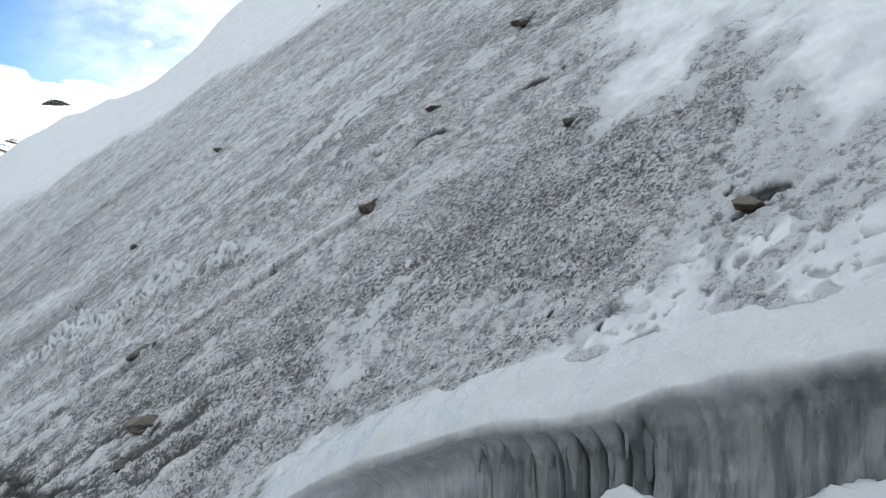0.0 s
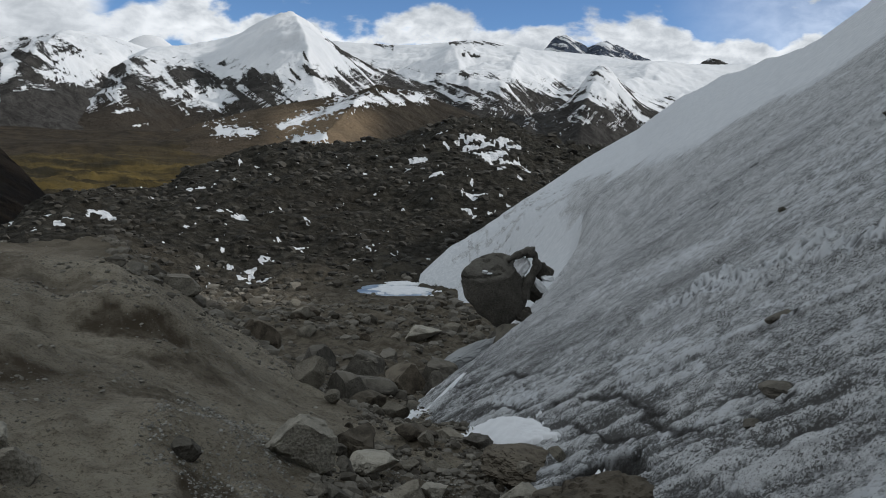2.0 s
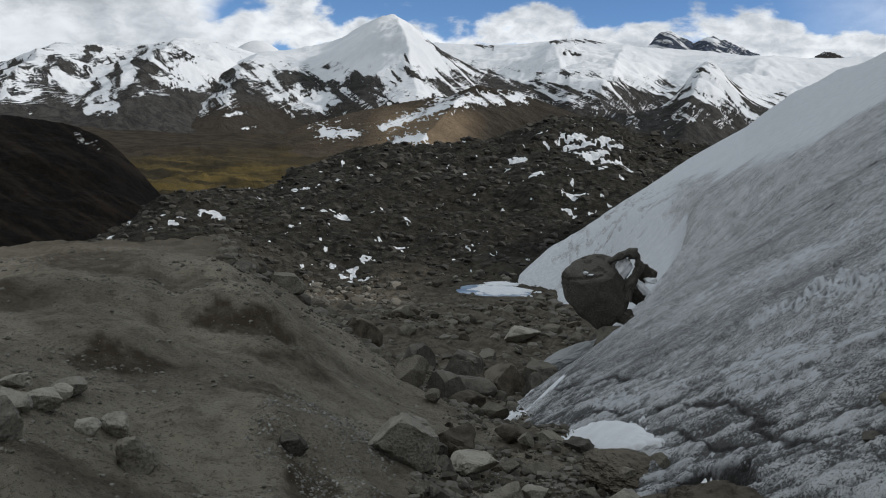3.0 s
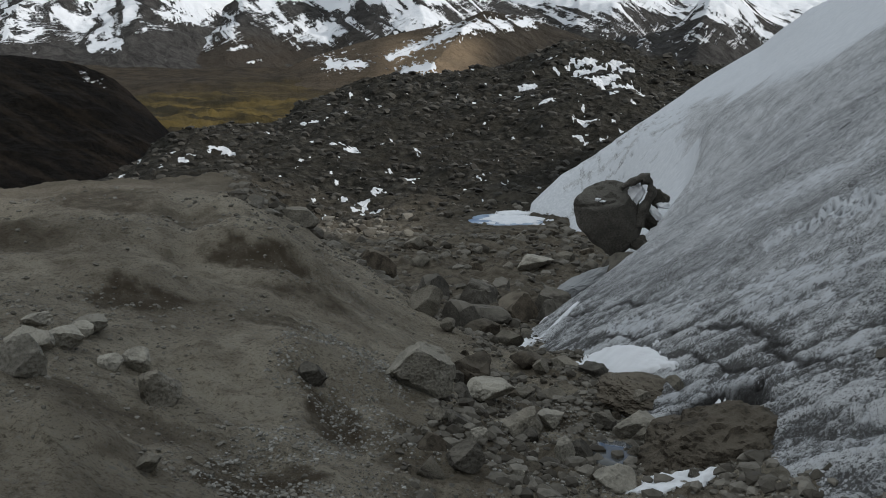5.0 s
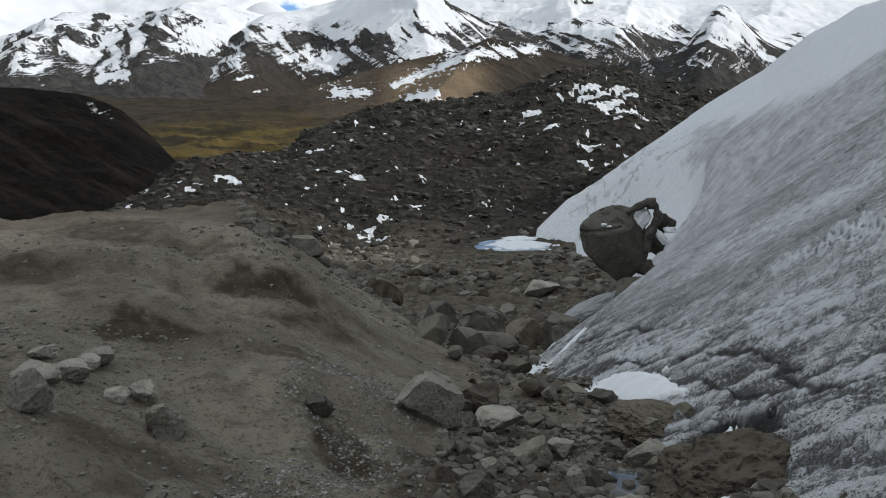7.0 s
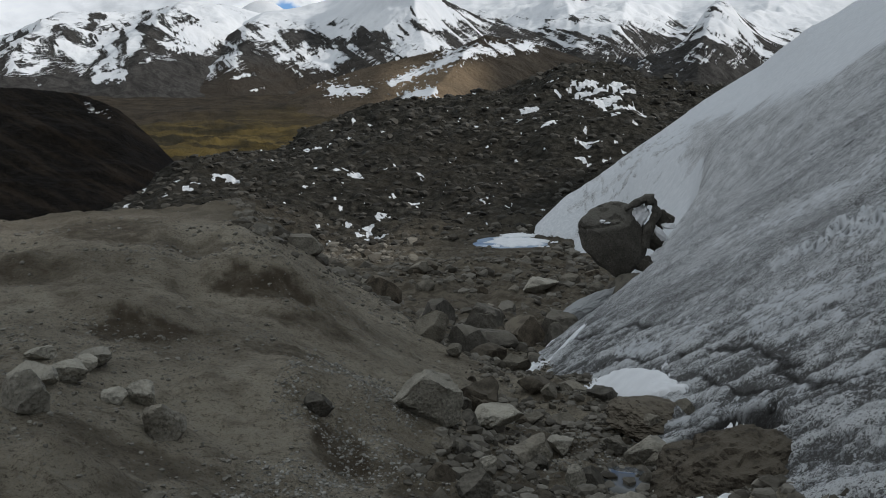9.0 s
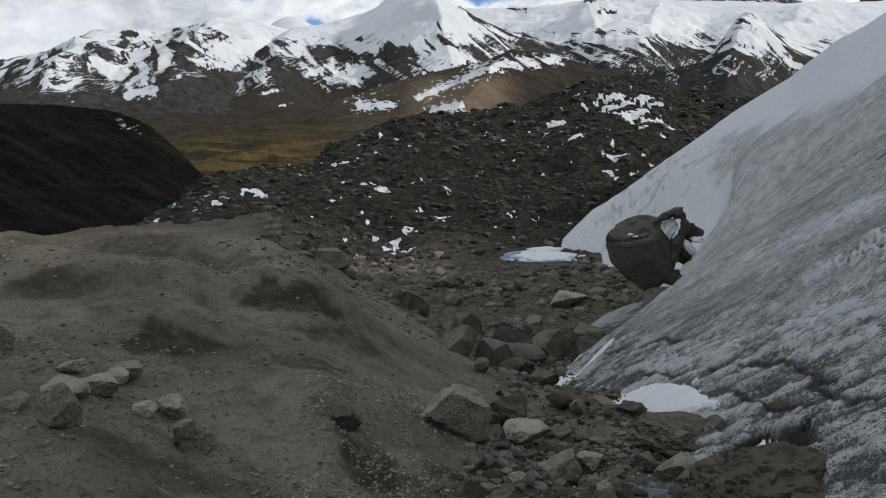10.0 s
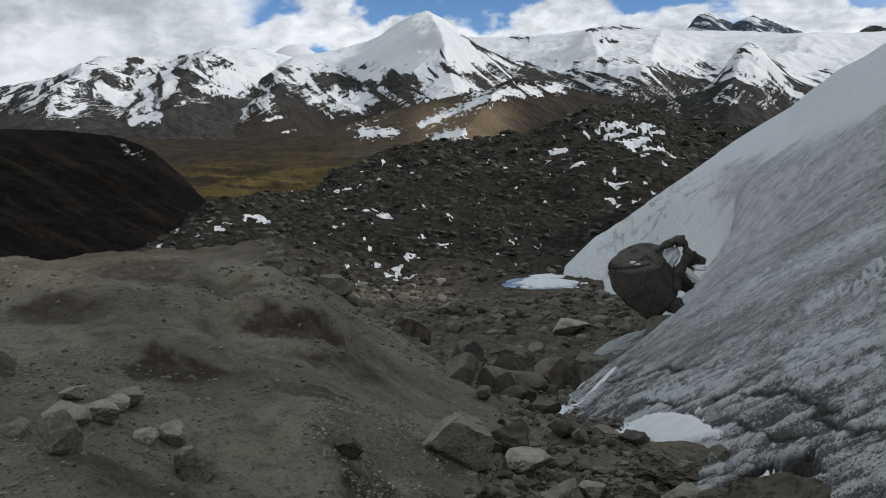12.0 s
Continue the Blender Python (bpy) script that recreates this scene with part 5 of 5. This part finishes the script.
boulder(3.72, 12.3, 0.26, 0.9, 0.9, 331, STONE, 12, 0.2, "small grey stone resting on the brown boulder", on=-4.90)
boulder(4.02, 11.7, 0.30, 0.7, 0.9, 337, STONE, 40, 0.1, "small grey stone beside the cave mouth", on=-4.45)

# ---- boulders on the till hummock ----
HILLOCK = (
    (-3.22, 6.97, 0.37, 1.16, PALE_STONE, 10, "pale upright boulder on sandy till"),
    (-3.65, 8.05, 0.45, 0.62, PALE_STONE, 100, "pale boulder behind paler ones on till"),
    (-3.59, 8.55, 0.44, 0.52, PALE_STONE, 130, "pale boulder in a cluster on till"),
    (-4.11, 9.29, 0.40, 0.45, PALE_STONE, 70, "flat pale stone on sandy till"),
    (-3.66, 9.59, 0.39, 0.63, PALE_STONE, 35, "pale wedge-shaped boulder on till"),
    (-3.62, 9.28, 0.25, 0.81, PALE_STONE, 15, "small pale stone leaning on a boulder"),
    (-3.02, 8.40, 0.26, 0.70, PALE_STONE, 85, "small pale boulder on sandy till"),
    (-2.84, 8.78, 0.34, 0.87, PALE_STONE, 145, "pale angular boulder on sandy till"),
    (-2.32, 7.74, 0.44, 0.98, STONE, 50, "dark-sided slanting boulder on sandy till"),
    (-1.07, 9.49, 0.33, 0.82, DARK_STONE, 150, "dark round rock sunk in sandy till"),
    (-1.73, 5.36, 0.18, 0.81, STONE, 60, "small grey stone on sandy till"),
    (-5.32, 10.14, 0.29, 1.30, PALE_STONE, 20, "pale boulder at the edge of the till"),
    (-3.87, 7.55, 0.24, 0.80, PALE_STONE, 60, "small pale rock on sandy till"),
)
for i, (x, y, w, tall, mat, turn, text) in enumerate(HILLOCK):
    boulder(x, y, w * 1.05, tall, 0.9, 500 + i * 11, mat, turn, 0.22, text, group="boulders on the till hummock", keen=0.92)

# ---- loose rocks over the gully and valley floor ----
LOOSE = [mesh_from("rock", *rock_points(900 + i, 3, 11, 1.0, 0.05, (0.5, 0.42 + 0.02 * i, 0.30 + 0.02 * i)), (STONE, DARK_STONE, STONE, BROWN_STONE)[i % 4], sharp=24) for i in range(12)]
rng = np.random.default_rng(5)


def covered(x, y):
    return float(ice_z(x, y, False)) > float(land_base(np.array(x), np.array(y))) + 0.15


def scatter_rocks(count, draw, lo, hi, label, group):
    made = 0
    for _ in range(count * 6):
        if made >= count:
            break
        x, y = draw()
        if covered(x, y):
            continue
        w = lo * (hi / lo) ** (rng.random() ** 2.2)
        w *= max(0.6, min(1.6, math.hypot(x, y) / 28))
        ob = new("rock", LOOSE[rng.integers(12)])
        ob.matrix_basis = pose(x, y, float(land_z(x, y)) + 0.10 * w, rng.normal() * 12, rng.normal() * 12, rng.random() * 360) @ Matrix.Diagonal((w, w, w, 1))
        tagged(ob, label, "rock", group)
        made += 1


def in_gully():
    y = rng.uniform(7.0, 30)
    lo, hi = np.interp(y, (7, 12, 20, 30), (0.0, 0.6, 1.4, -0.8)), np.interp(y, (7, 12, 20, 30), (3.6, 3.6, 4.0, 5.0))
    return rng.uniform(lo, hi), y


def on_floor():
    r = 26 * (110 / 26) ** rng.random()
    return polar(rng.uniform(-7.5, 13.0), r)


scatter_rocks(175, in_gully, 0.10, 0.62, "loose grey rock in the gully bed", "loose gully rocks")
scatter_rocks(120, on_floor, 0.28, 1.7, "loose brown-grey rock on the valley floor", "valley floor rocks")


# ---- gravel and far rocks, too many to count ----
def strewn(name, label, xs, ys, sizes, material, seed, level=1, squash=0.65, lift=0.2):
    """Many stones in one mesh."""
    r2 = np.random.default_rng(seed)
    kinds = [rock_points(seed * 31 + i, level, 8, 1.0, 0.04, (0.5, 0.42, 0.5 * squash)) for i in range(8)]
    zs = land_z(xs, ys)
    verts, faces, at = [], [], 0
    which = r2.integers(8, size=len(xs))
    for k in range(8):
        sel = which == k
        p, f = kinds[k]
        n = int(sel.sum())
        a = r2.random(n) * 2 * np.pi
        c, s = np.cos(a)[:, None], np.sin(a)[:, None]
        w = sizes[sel][:, None]
        X = (p[None, :, 0] * c - p[None, :, 1] * s) * w + xs[sel][:, None]
        Y = (p[None, :, 0] * s + p[None, :, 1] * c) * w + ys[sel][:, None]
        Z = p[None, :, 2] * w * (0.7 + 0.6 * r2.random((n, 1))) + zs[sel][:, None] + lift * w * 0.5
        verts.append(np.stack([X, Y, Z], -1).reshape(-1, 3))
        faces.append((f[None] + (np.arange(n) * len(p))[:, None, None]).reshape(-1, 3) + at)
        at += n * len(p)
    ob = new(name, mesh_from(name, np.vstack(verts), np.vstack(faces), material, flat_shading=level < 2))
    return tagged(ob, label, "stones", kind="stuff")


def gravel_material(name, a, b):
    m, g = graph(name)
    isle = g.tree.nodes.new("ShaderNodeNewGeometry").outputs["Random Per Island"]
    n = g.noise(g.place(), 9.0, 4, 0.7)
    c = g.mix(isle, a, b)
    c = g.mix(g.ramp(n, 0.4, 0.75, 0, 0.5), c, tuple(0.5 * v for v in a))
    g.finish(c, 0.9, [(n, 0.5, 0.03)], 0.25)
    return m


GRAVEL = gravel_material("gravel", (0.13, 0.122, 0.105), (0.42, 0.405, 0.365))
RUBBLE = gravel_material("rubble", (0.058, 0.050, 0.039), (0.235, 0.216, 0.182))
PEBBLE = gravel_material("pebble", (0.12, 0.108, 0.088), (0.30, 0.28, 0.24))
SCREE = gravel_material("scree", (0.024, 0.022, 0.0185), (0.088, 0.082, 0.070))
r3 = np.random.default_rng(21)
n = 30000
yy = r3.uniform(4.5, 13, n)
xx = r3.uniform(-1.6, 3.6, n)
ok = (fbm(xx * 0.9, yy * 0.9, 3.0, 3) + r3.normal(size=n) * 0.12 > 0.02) & (ice_z(xx, yy, False) < land_base(xx, yy) + 0.1)
strewn("gravel", "pale wet gravel on the gully bed", xx[ok], yy[ok], 0.011 * (5 ** (r3.random(ok.sum()) ** 2.2)), GRAVEL, 3, level=0)
n = 32000
yy = 6 + 34 * r3.random(n) ** 1.3
xx = r3.uniform(-1.5, 6.5, n)
ok = (gully(xx, yy) > 0.6) & (fbm(xx * 0.7, yy * 0.5, 5.0, 3) + r3.normal(size=n) * 0.15 > -0.05) & (ice_z(xx, yy, False) < land_base(xx, yy) + 0.15)
strewn("rubble", "jumbled brown and grey stones along the gully", xx[ok], yy[ok], 0.035 * (7 ** (r3.random(ok.sum()) ** 2.0)), RUBBLE, 6)
n = 20000
rr, aa = 5.0 * (30 / 5.0) ** r3.random(n), r3.uniform(-32, 2, n)
xx, yy = polar(aa, rr)
ok = fbm(xx * 0.35, yy * 0.25, 6.0, 4) + r3.normal(size=n) * 0.15 > 0.02
strewn("pebbles", "small pebbles strewn over sandy till", xx[ok], yy[ok], 0.011 * (7 ** (r3.random(ok.sum()) ** 4)) * np.clip(rr[ok] / 10, 0.8, 2.2), PEBBLE, 4, level=0)
n = 11000
rr, aa = 24 * (120 / 24) ** r3.random(n), r3.uniform(-12, 14, n)
xx, yy = polar(aa, rr)
ok = (ice_z(xx, yy, False) < land_base(xx, yy)) & (np.hypot((xx - 13) / 5.5, (yy - 108) / 8.5) > 1) & (fbm(xx * 0.12, yy * 0.08, 3.0, 3) + r3.normal(size=n) * 0.2 > -0.1)
strewn("floor_rocks", "brown and grey stones of the valley floor", xx[ok], yy[ok], np.clip(rr[ok] / 60, 0.6, 1.6) * 0.14 * (8 ** (r3.random(ok.sum()) ** 3.0)), RUBBLE, 8, lift=0.1)
n = 20000
rr, aa = 112 * (380 / 112) ** r3.random(n), r3.uniform(-20, 21, n)
xx, yy = polar(aa, rr)
ok = (snow_patches(xx, yy) < 0.42) & (ice_z(xx, yy, False) < land_base(xx, yy)) & (np.hypot((xx - 13) / 5.5, (yy - 108) / 8.5) > 1)
strewn("moraine_rocks", "dark rocks and boulders of the stony moraine", xx[ok], yy[ok], np.clip(rr[ok] / 150, 0.25, 2) * 0.15 * (14 ** (r3.random(ok.sum()) ** 4.2)), SCREE, 5, lift=0.1)

# ---- snow patches, meltwater and the frozen pond ----
GREY_SNOW = snow_material("grey_snow", (0.50, 0.52, 0.54))
PURE = snow_material("clean_snow", (0.86, 0.87, 0.89))
draped("snow_patch", "bright white snow patch at the glacier foot", 4.28, 15.9, 0.42, 2.3, 2, 0.06, PURE, over=lambda x, y: np.maximum(land_z(x, y), ice_z(x, y, False)) + 0.03, seed=1.3)
draped("snow_patch", "thin snow strip on the edge of the ice", 4.55, 25.6, 0.24, 2.4, -38, 0.06, PURE, over=lambda x, y: np.maximum(land_z(x, y), ice_z(x, y, False)) + 0.02, seed=2.1)
draped("snow_patch", "thin snow lying before the brown boulder", 2.75, 7.8, 0.55, 0.22, 20, 0.04, PURE, seed=3.7)
draped("snow_patch", "snow lump at the mouth of the cave", 3.95, 9.9, 0.18, 0.45, -20, 0.10, PURE, over=lambda x, y: ice_z(x, y, False) - 0.02, seed=4.4)
draped("snow_patch", "snow strip between lodged boulder and ice", 10.9, 37.0, 0.30, 4.0, -21, 0.10, PURE, over=lambda x, y: ice_z(x, y), seed=13.3)
draped("snow_patch", "thin snow beside the boulder's dark pedestal", 8.2, 37.0, 0.55, 1.5, -25, 0.10, PURE, seed=14.1)
draped("snow_patch", "snow caught between gully boulders", 5.6, 31.0, 0.35, 0.9, -30, 0.08, PURE, seed=6.2)
draped("snow_patch", "snow caught between gully boulders", 4.2, 32.6, 0.2, 0.6, 10, 0.08, PURE, seed=7.9)
m_water, g = graph("meltwater")
g.finish((0.075, 0.078, 0.076), 0.16, [(g.noise(g.place(), 6.0, 3), 0.05, 0.02)], 0.5)
m_pond, g = graph("pond_ice")
g.finish(g.mix(g.ramp(g.noise(g.place(), 0.35, 4), 0.4, 0.6), (0.17, 0.23, 0.33), (0.42, 0.50, 0.58)), 0.3, [], 0.5)


def pool(name, label, cx, cy, rx, ry, z, material, category):
    t = np.linspace(0, 2 * np.pi, 48, endpoint=False)
    w = 1 + 0.35 * fbm(np.cos(t) * 1.2 + cx, np.sin(t) * 1.2, 2.0, 3)
    rings = [np.stack([cx + rx * q * w * np.cos(t), cy + ry * q * w * np.sin(t), np.full(48, z - (0.12 if q > 1.05 else 0))], -1) for q in (0.02, 0.5, 1.0, 1.1)]
    return tagged(new(name, mesh_from(name, np.vstack(rings), grid_faces(4, 48, True), material)), label, category, kind="structure")


pool("meltwater", "still meltwater pool between gully boulders", 2.60, 9.35, 0.30, 0.46, POOL_Z + 0.03, m_water, "pool")
pool("pond", "small frozen blue pond on the valley floor", 13.0, 108, 4.4, 4.6, POND_Z + 0.05, m_pond, "pond")
draped("snow_patch", "snow covering most of the frozen pond", 13.9, 107.8, 3.9, 3.0, 0, 0.25, PURE, over=lambda x, y: np.full_like(x, POND_Z + 0.06), seed=8.8)
draped("snow_patch", "snow bank beside the frozen pond", 14.6, 113.0, 2.6, 1.6, 20, 0.35, PURE, seed=9.4)


# ---- the low ice cliff with icicles ----
def ice_cliff():
    cliff = new("ice_cliff")
    cliff.matrix_basis = pose(4.95, 2.5, -1.9)
    tagged(cliff, "low cliff of dark glassy ice under a snow lip", "ice cliff", kind="structure")
    ys = np.linspace(-4.0, 6.3, 900)
    edge = cliff_x(ys)
    end = smooth(6.3, 5.3, ys)                                        # it runs out into the slope
    top = face(edge, ys) + 0.04
    bottom = land_z(edge - 0.3, ys) - 0.20
    tall = np.maximum(top - bottom, 0.05)
    inner = blur(ice_z(edge + 0.62, ys, False), 6, 0)
    cave = 0.10 * smooth(1.6, 2.3, ys) * smooth(5.0, 4.3, ys) + 0.05
    zone = smooth(2.0, 2.3, ys) * smooth(3.6, 3.3, ys)
    slot = smooth(0.09, 0.03, np.abs(perlin(ys * 4.6, 7.7, 0.9))) * zone
    column = (np.abs(perlin(ys * 3.1, 0.4, 0.2)) * 0.20 + np.abs(perlin(ys * 7.7, 1.4, 0.2)) * 0.12) * (0.35 + 0.65 * zone) + 0.03 * perlin(ys * 19, 2.0, 0.3) + 0.05 - 0.26 * slot
    rows = []
    for q in np.linspace(0, 1, 12):                                    # over the snow lip
        a = q * 1.5
        rows.append((edge + 0.62 - 0.66 * math.sin(a) + 0.05 * q * perlin(ys * 1.7, q, 1.0), inner + (top - inner) * math.sin(a) - 0.06 * (1 - math.cos(a)) + 0.025 - 0.085 * (1 - q) ** 4 + 0.05 * q * fbm(ys * 1.4, q, 3.0, 3) + 0.11 * (1 - q) * q * 2 * fbm(ys * 2.4, np.full_like(ys, q * 1.6), 7.1, 3), np.full_like(ys, 0.95), 0 * ys))
    x0, z0 = rows[-1][0], rows[-1][1]
    for q in np.linspace(0.06, 1, 44):                                 # down the face
        deep = (cave * smooth(0.05, 0.4, q) + 0.08 * smooth(0.02, 0.2, q)) * (1 - 0.35 * smooth(0.6, 1.0, q))
        wave = (column - 0.12) * smooth(0.05, 0.35, q)
        # last value: painted shade in the slots
        rows.append((x0 + deep - wave * 1.1 + 0.03 * fbm(ys * 4, q * 3, 2.0, 3), z0 + (bottom - z0) * q, np.clip(0.8 * smooth(0.34, 0.0, q + 0.35 * fbm(ys * 2, q * 2, 1.0, 4)) + 0.35 * smooth(0.02, 0.0, column) + 0.75 * smooth(3.2, 3.8, ys + 0.4 * fbm(ys * 3, np.full_like(ys, q * 4), 5.0, 3)), 0, 1), slot * smooth(0.10, 0.25, q) * smooth(1.0, 0.85, q)))
    X, Z, frost, clear = (np.array([r[i] for r in rows]) for i in range(4))
    Y = np.broadcast_to(ys, X.shape)
    Z = Z - (1 - end) * 0.8
    me = mesh_from("cliff_face", np.stack([X - 4.95, Y - 2.5, Z + 1.9], -1).reshape(-1, 3), grid_faces(*X.shape), CLIFF, {"frost": frost, "clear": clear})
    part("cliff_face", me, cliff)
    r4 = np.random.default_rng(9)
    yv = 2.05
    while yv < 3.5:
        ln = r4.uniform(0.25, 0.62)
        wd = r4.uniform(0.02, 0.06)
        ex = float(cliff_x(yv)) + r4.uniform(0.10, 0.22)
        tz = float(face(float(cliff_x(yv)), yv)) + r4.uniform(0.02, 0.06)
        rows, k = 14, 8
        t = np.linspace(0, 1, rows)
        rad = wd * (1 - 0.75 * t ** 1.5) * (1 + 0.18 * np.sin(t * 14 + yv * 9)) * (1 + 0.5 * (1 - t) ** 4)
        a = np.linspace(0, 2 * np.pi, k, endpoint=False)
        v = np.stack([np.cos(a)[None] * rad[:, None] + 0.02 * t[:, None], np.sin(a)[None] * rad[:, None] * 1.3, -t[:, None] * ln + 0 * a[None]], -1)
        me = mesh_from("icicle", v.reshape(-1, 3) + (ex - 4.95, yv - 2.5, tz + 1.9), grid_faces(rows, k, True), CLIFF, {"frost": np.repeat(0.35 * (1 - t), k)})
        part("icicle", me, cliff)
        yv += r4.uniform(0.05, 0.15)


ice_cliff()
draped("snow_patch", "lumpy snow banked against the cliff foot", 4.86, 1.5, 0.30, 2.2, 3, 0.20, GREY_SNOW, over=lambda x, y: land_z(x, y) + 0.07 * fbm(x * 3.2, y * 3.2, 2.0, 4, 0.6), seed=15.6)
draped("snow_patch", "crusty snow heaped along the cliff foot", 4.55, 5.6, 0.30, 1.3, 10, 0.10, SNOW, over=lambda x, y: land_z(x, y), seed=12.6)
# stones melting out of the ice: place, width, height by width, turn
for i, (x, y, w, tall, turn) in enumerate(((6.90, 10.85, 0.50, 0.55, 60), (5.62, 8.62, 0.62, 0.40, 75), (5.10, 8.24, 0.34, 0.5, 80), (8.28, 7.50, 0.34, 0.45, 40), (6.52, 1.96, 0.30, 0.4, 70), (13.66, 17.90, 0.36, 0.5, 20),
                                           (10.44, 16.72, 0.30, 0.5, 60), (11.79, 7.37, 0.40, 0.4, 60), (10.16, 7.89, 0.34, 0.3, 65), (8.47, 4.62, 0.16, 0.6, 30))):
    boulder(x, y, w, tall, 0.8, 701 + i * 5, DARK_STONE, turn, 0.50, "dark stone melting out of the dirty ice", on=float(ice_z(x, y)), group="stones in the ice")
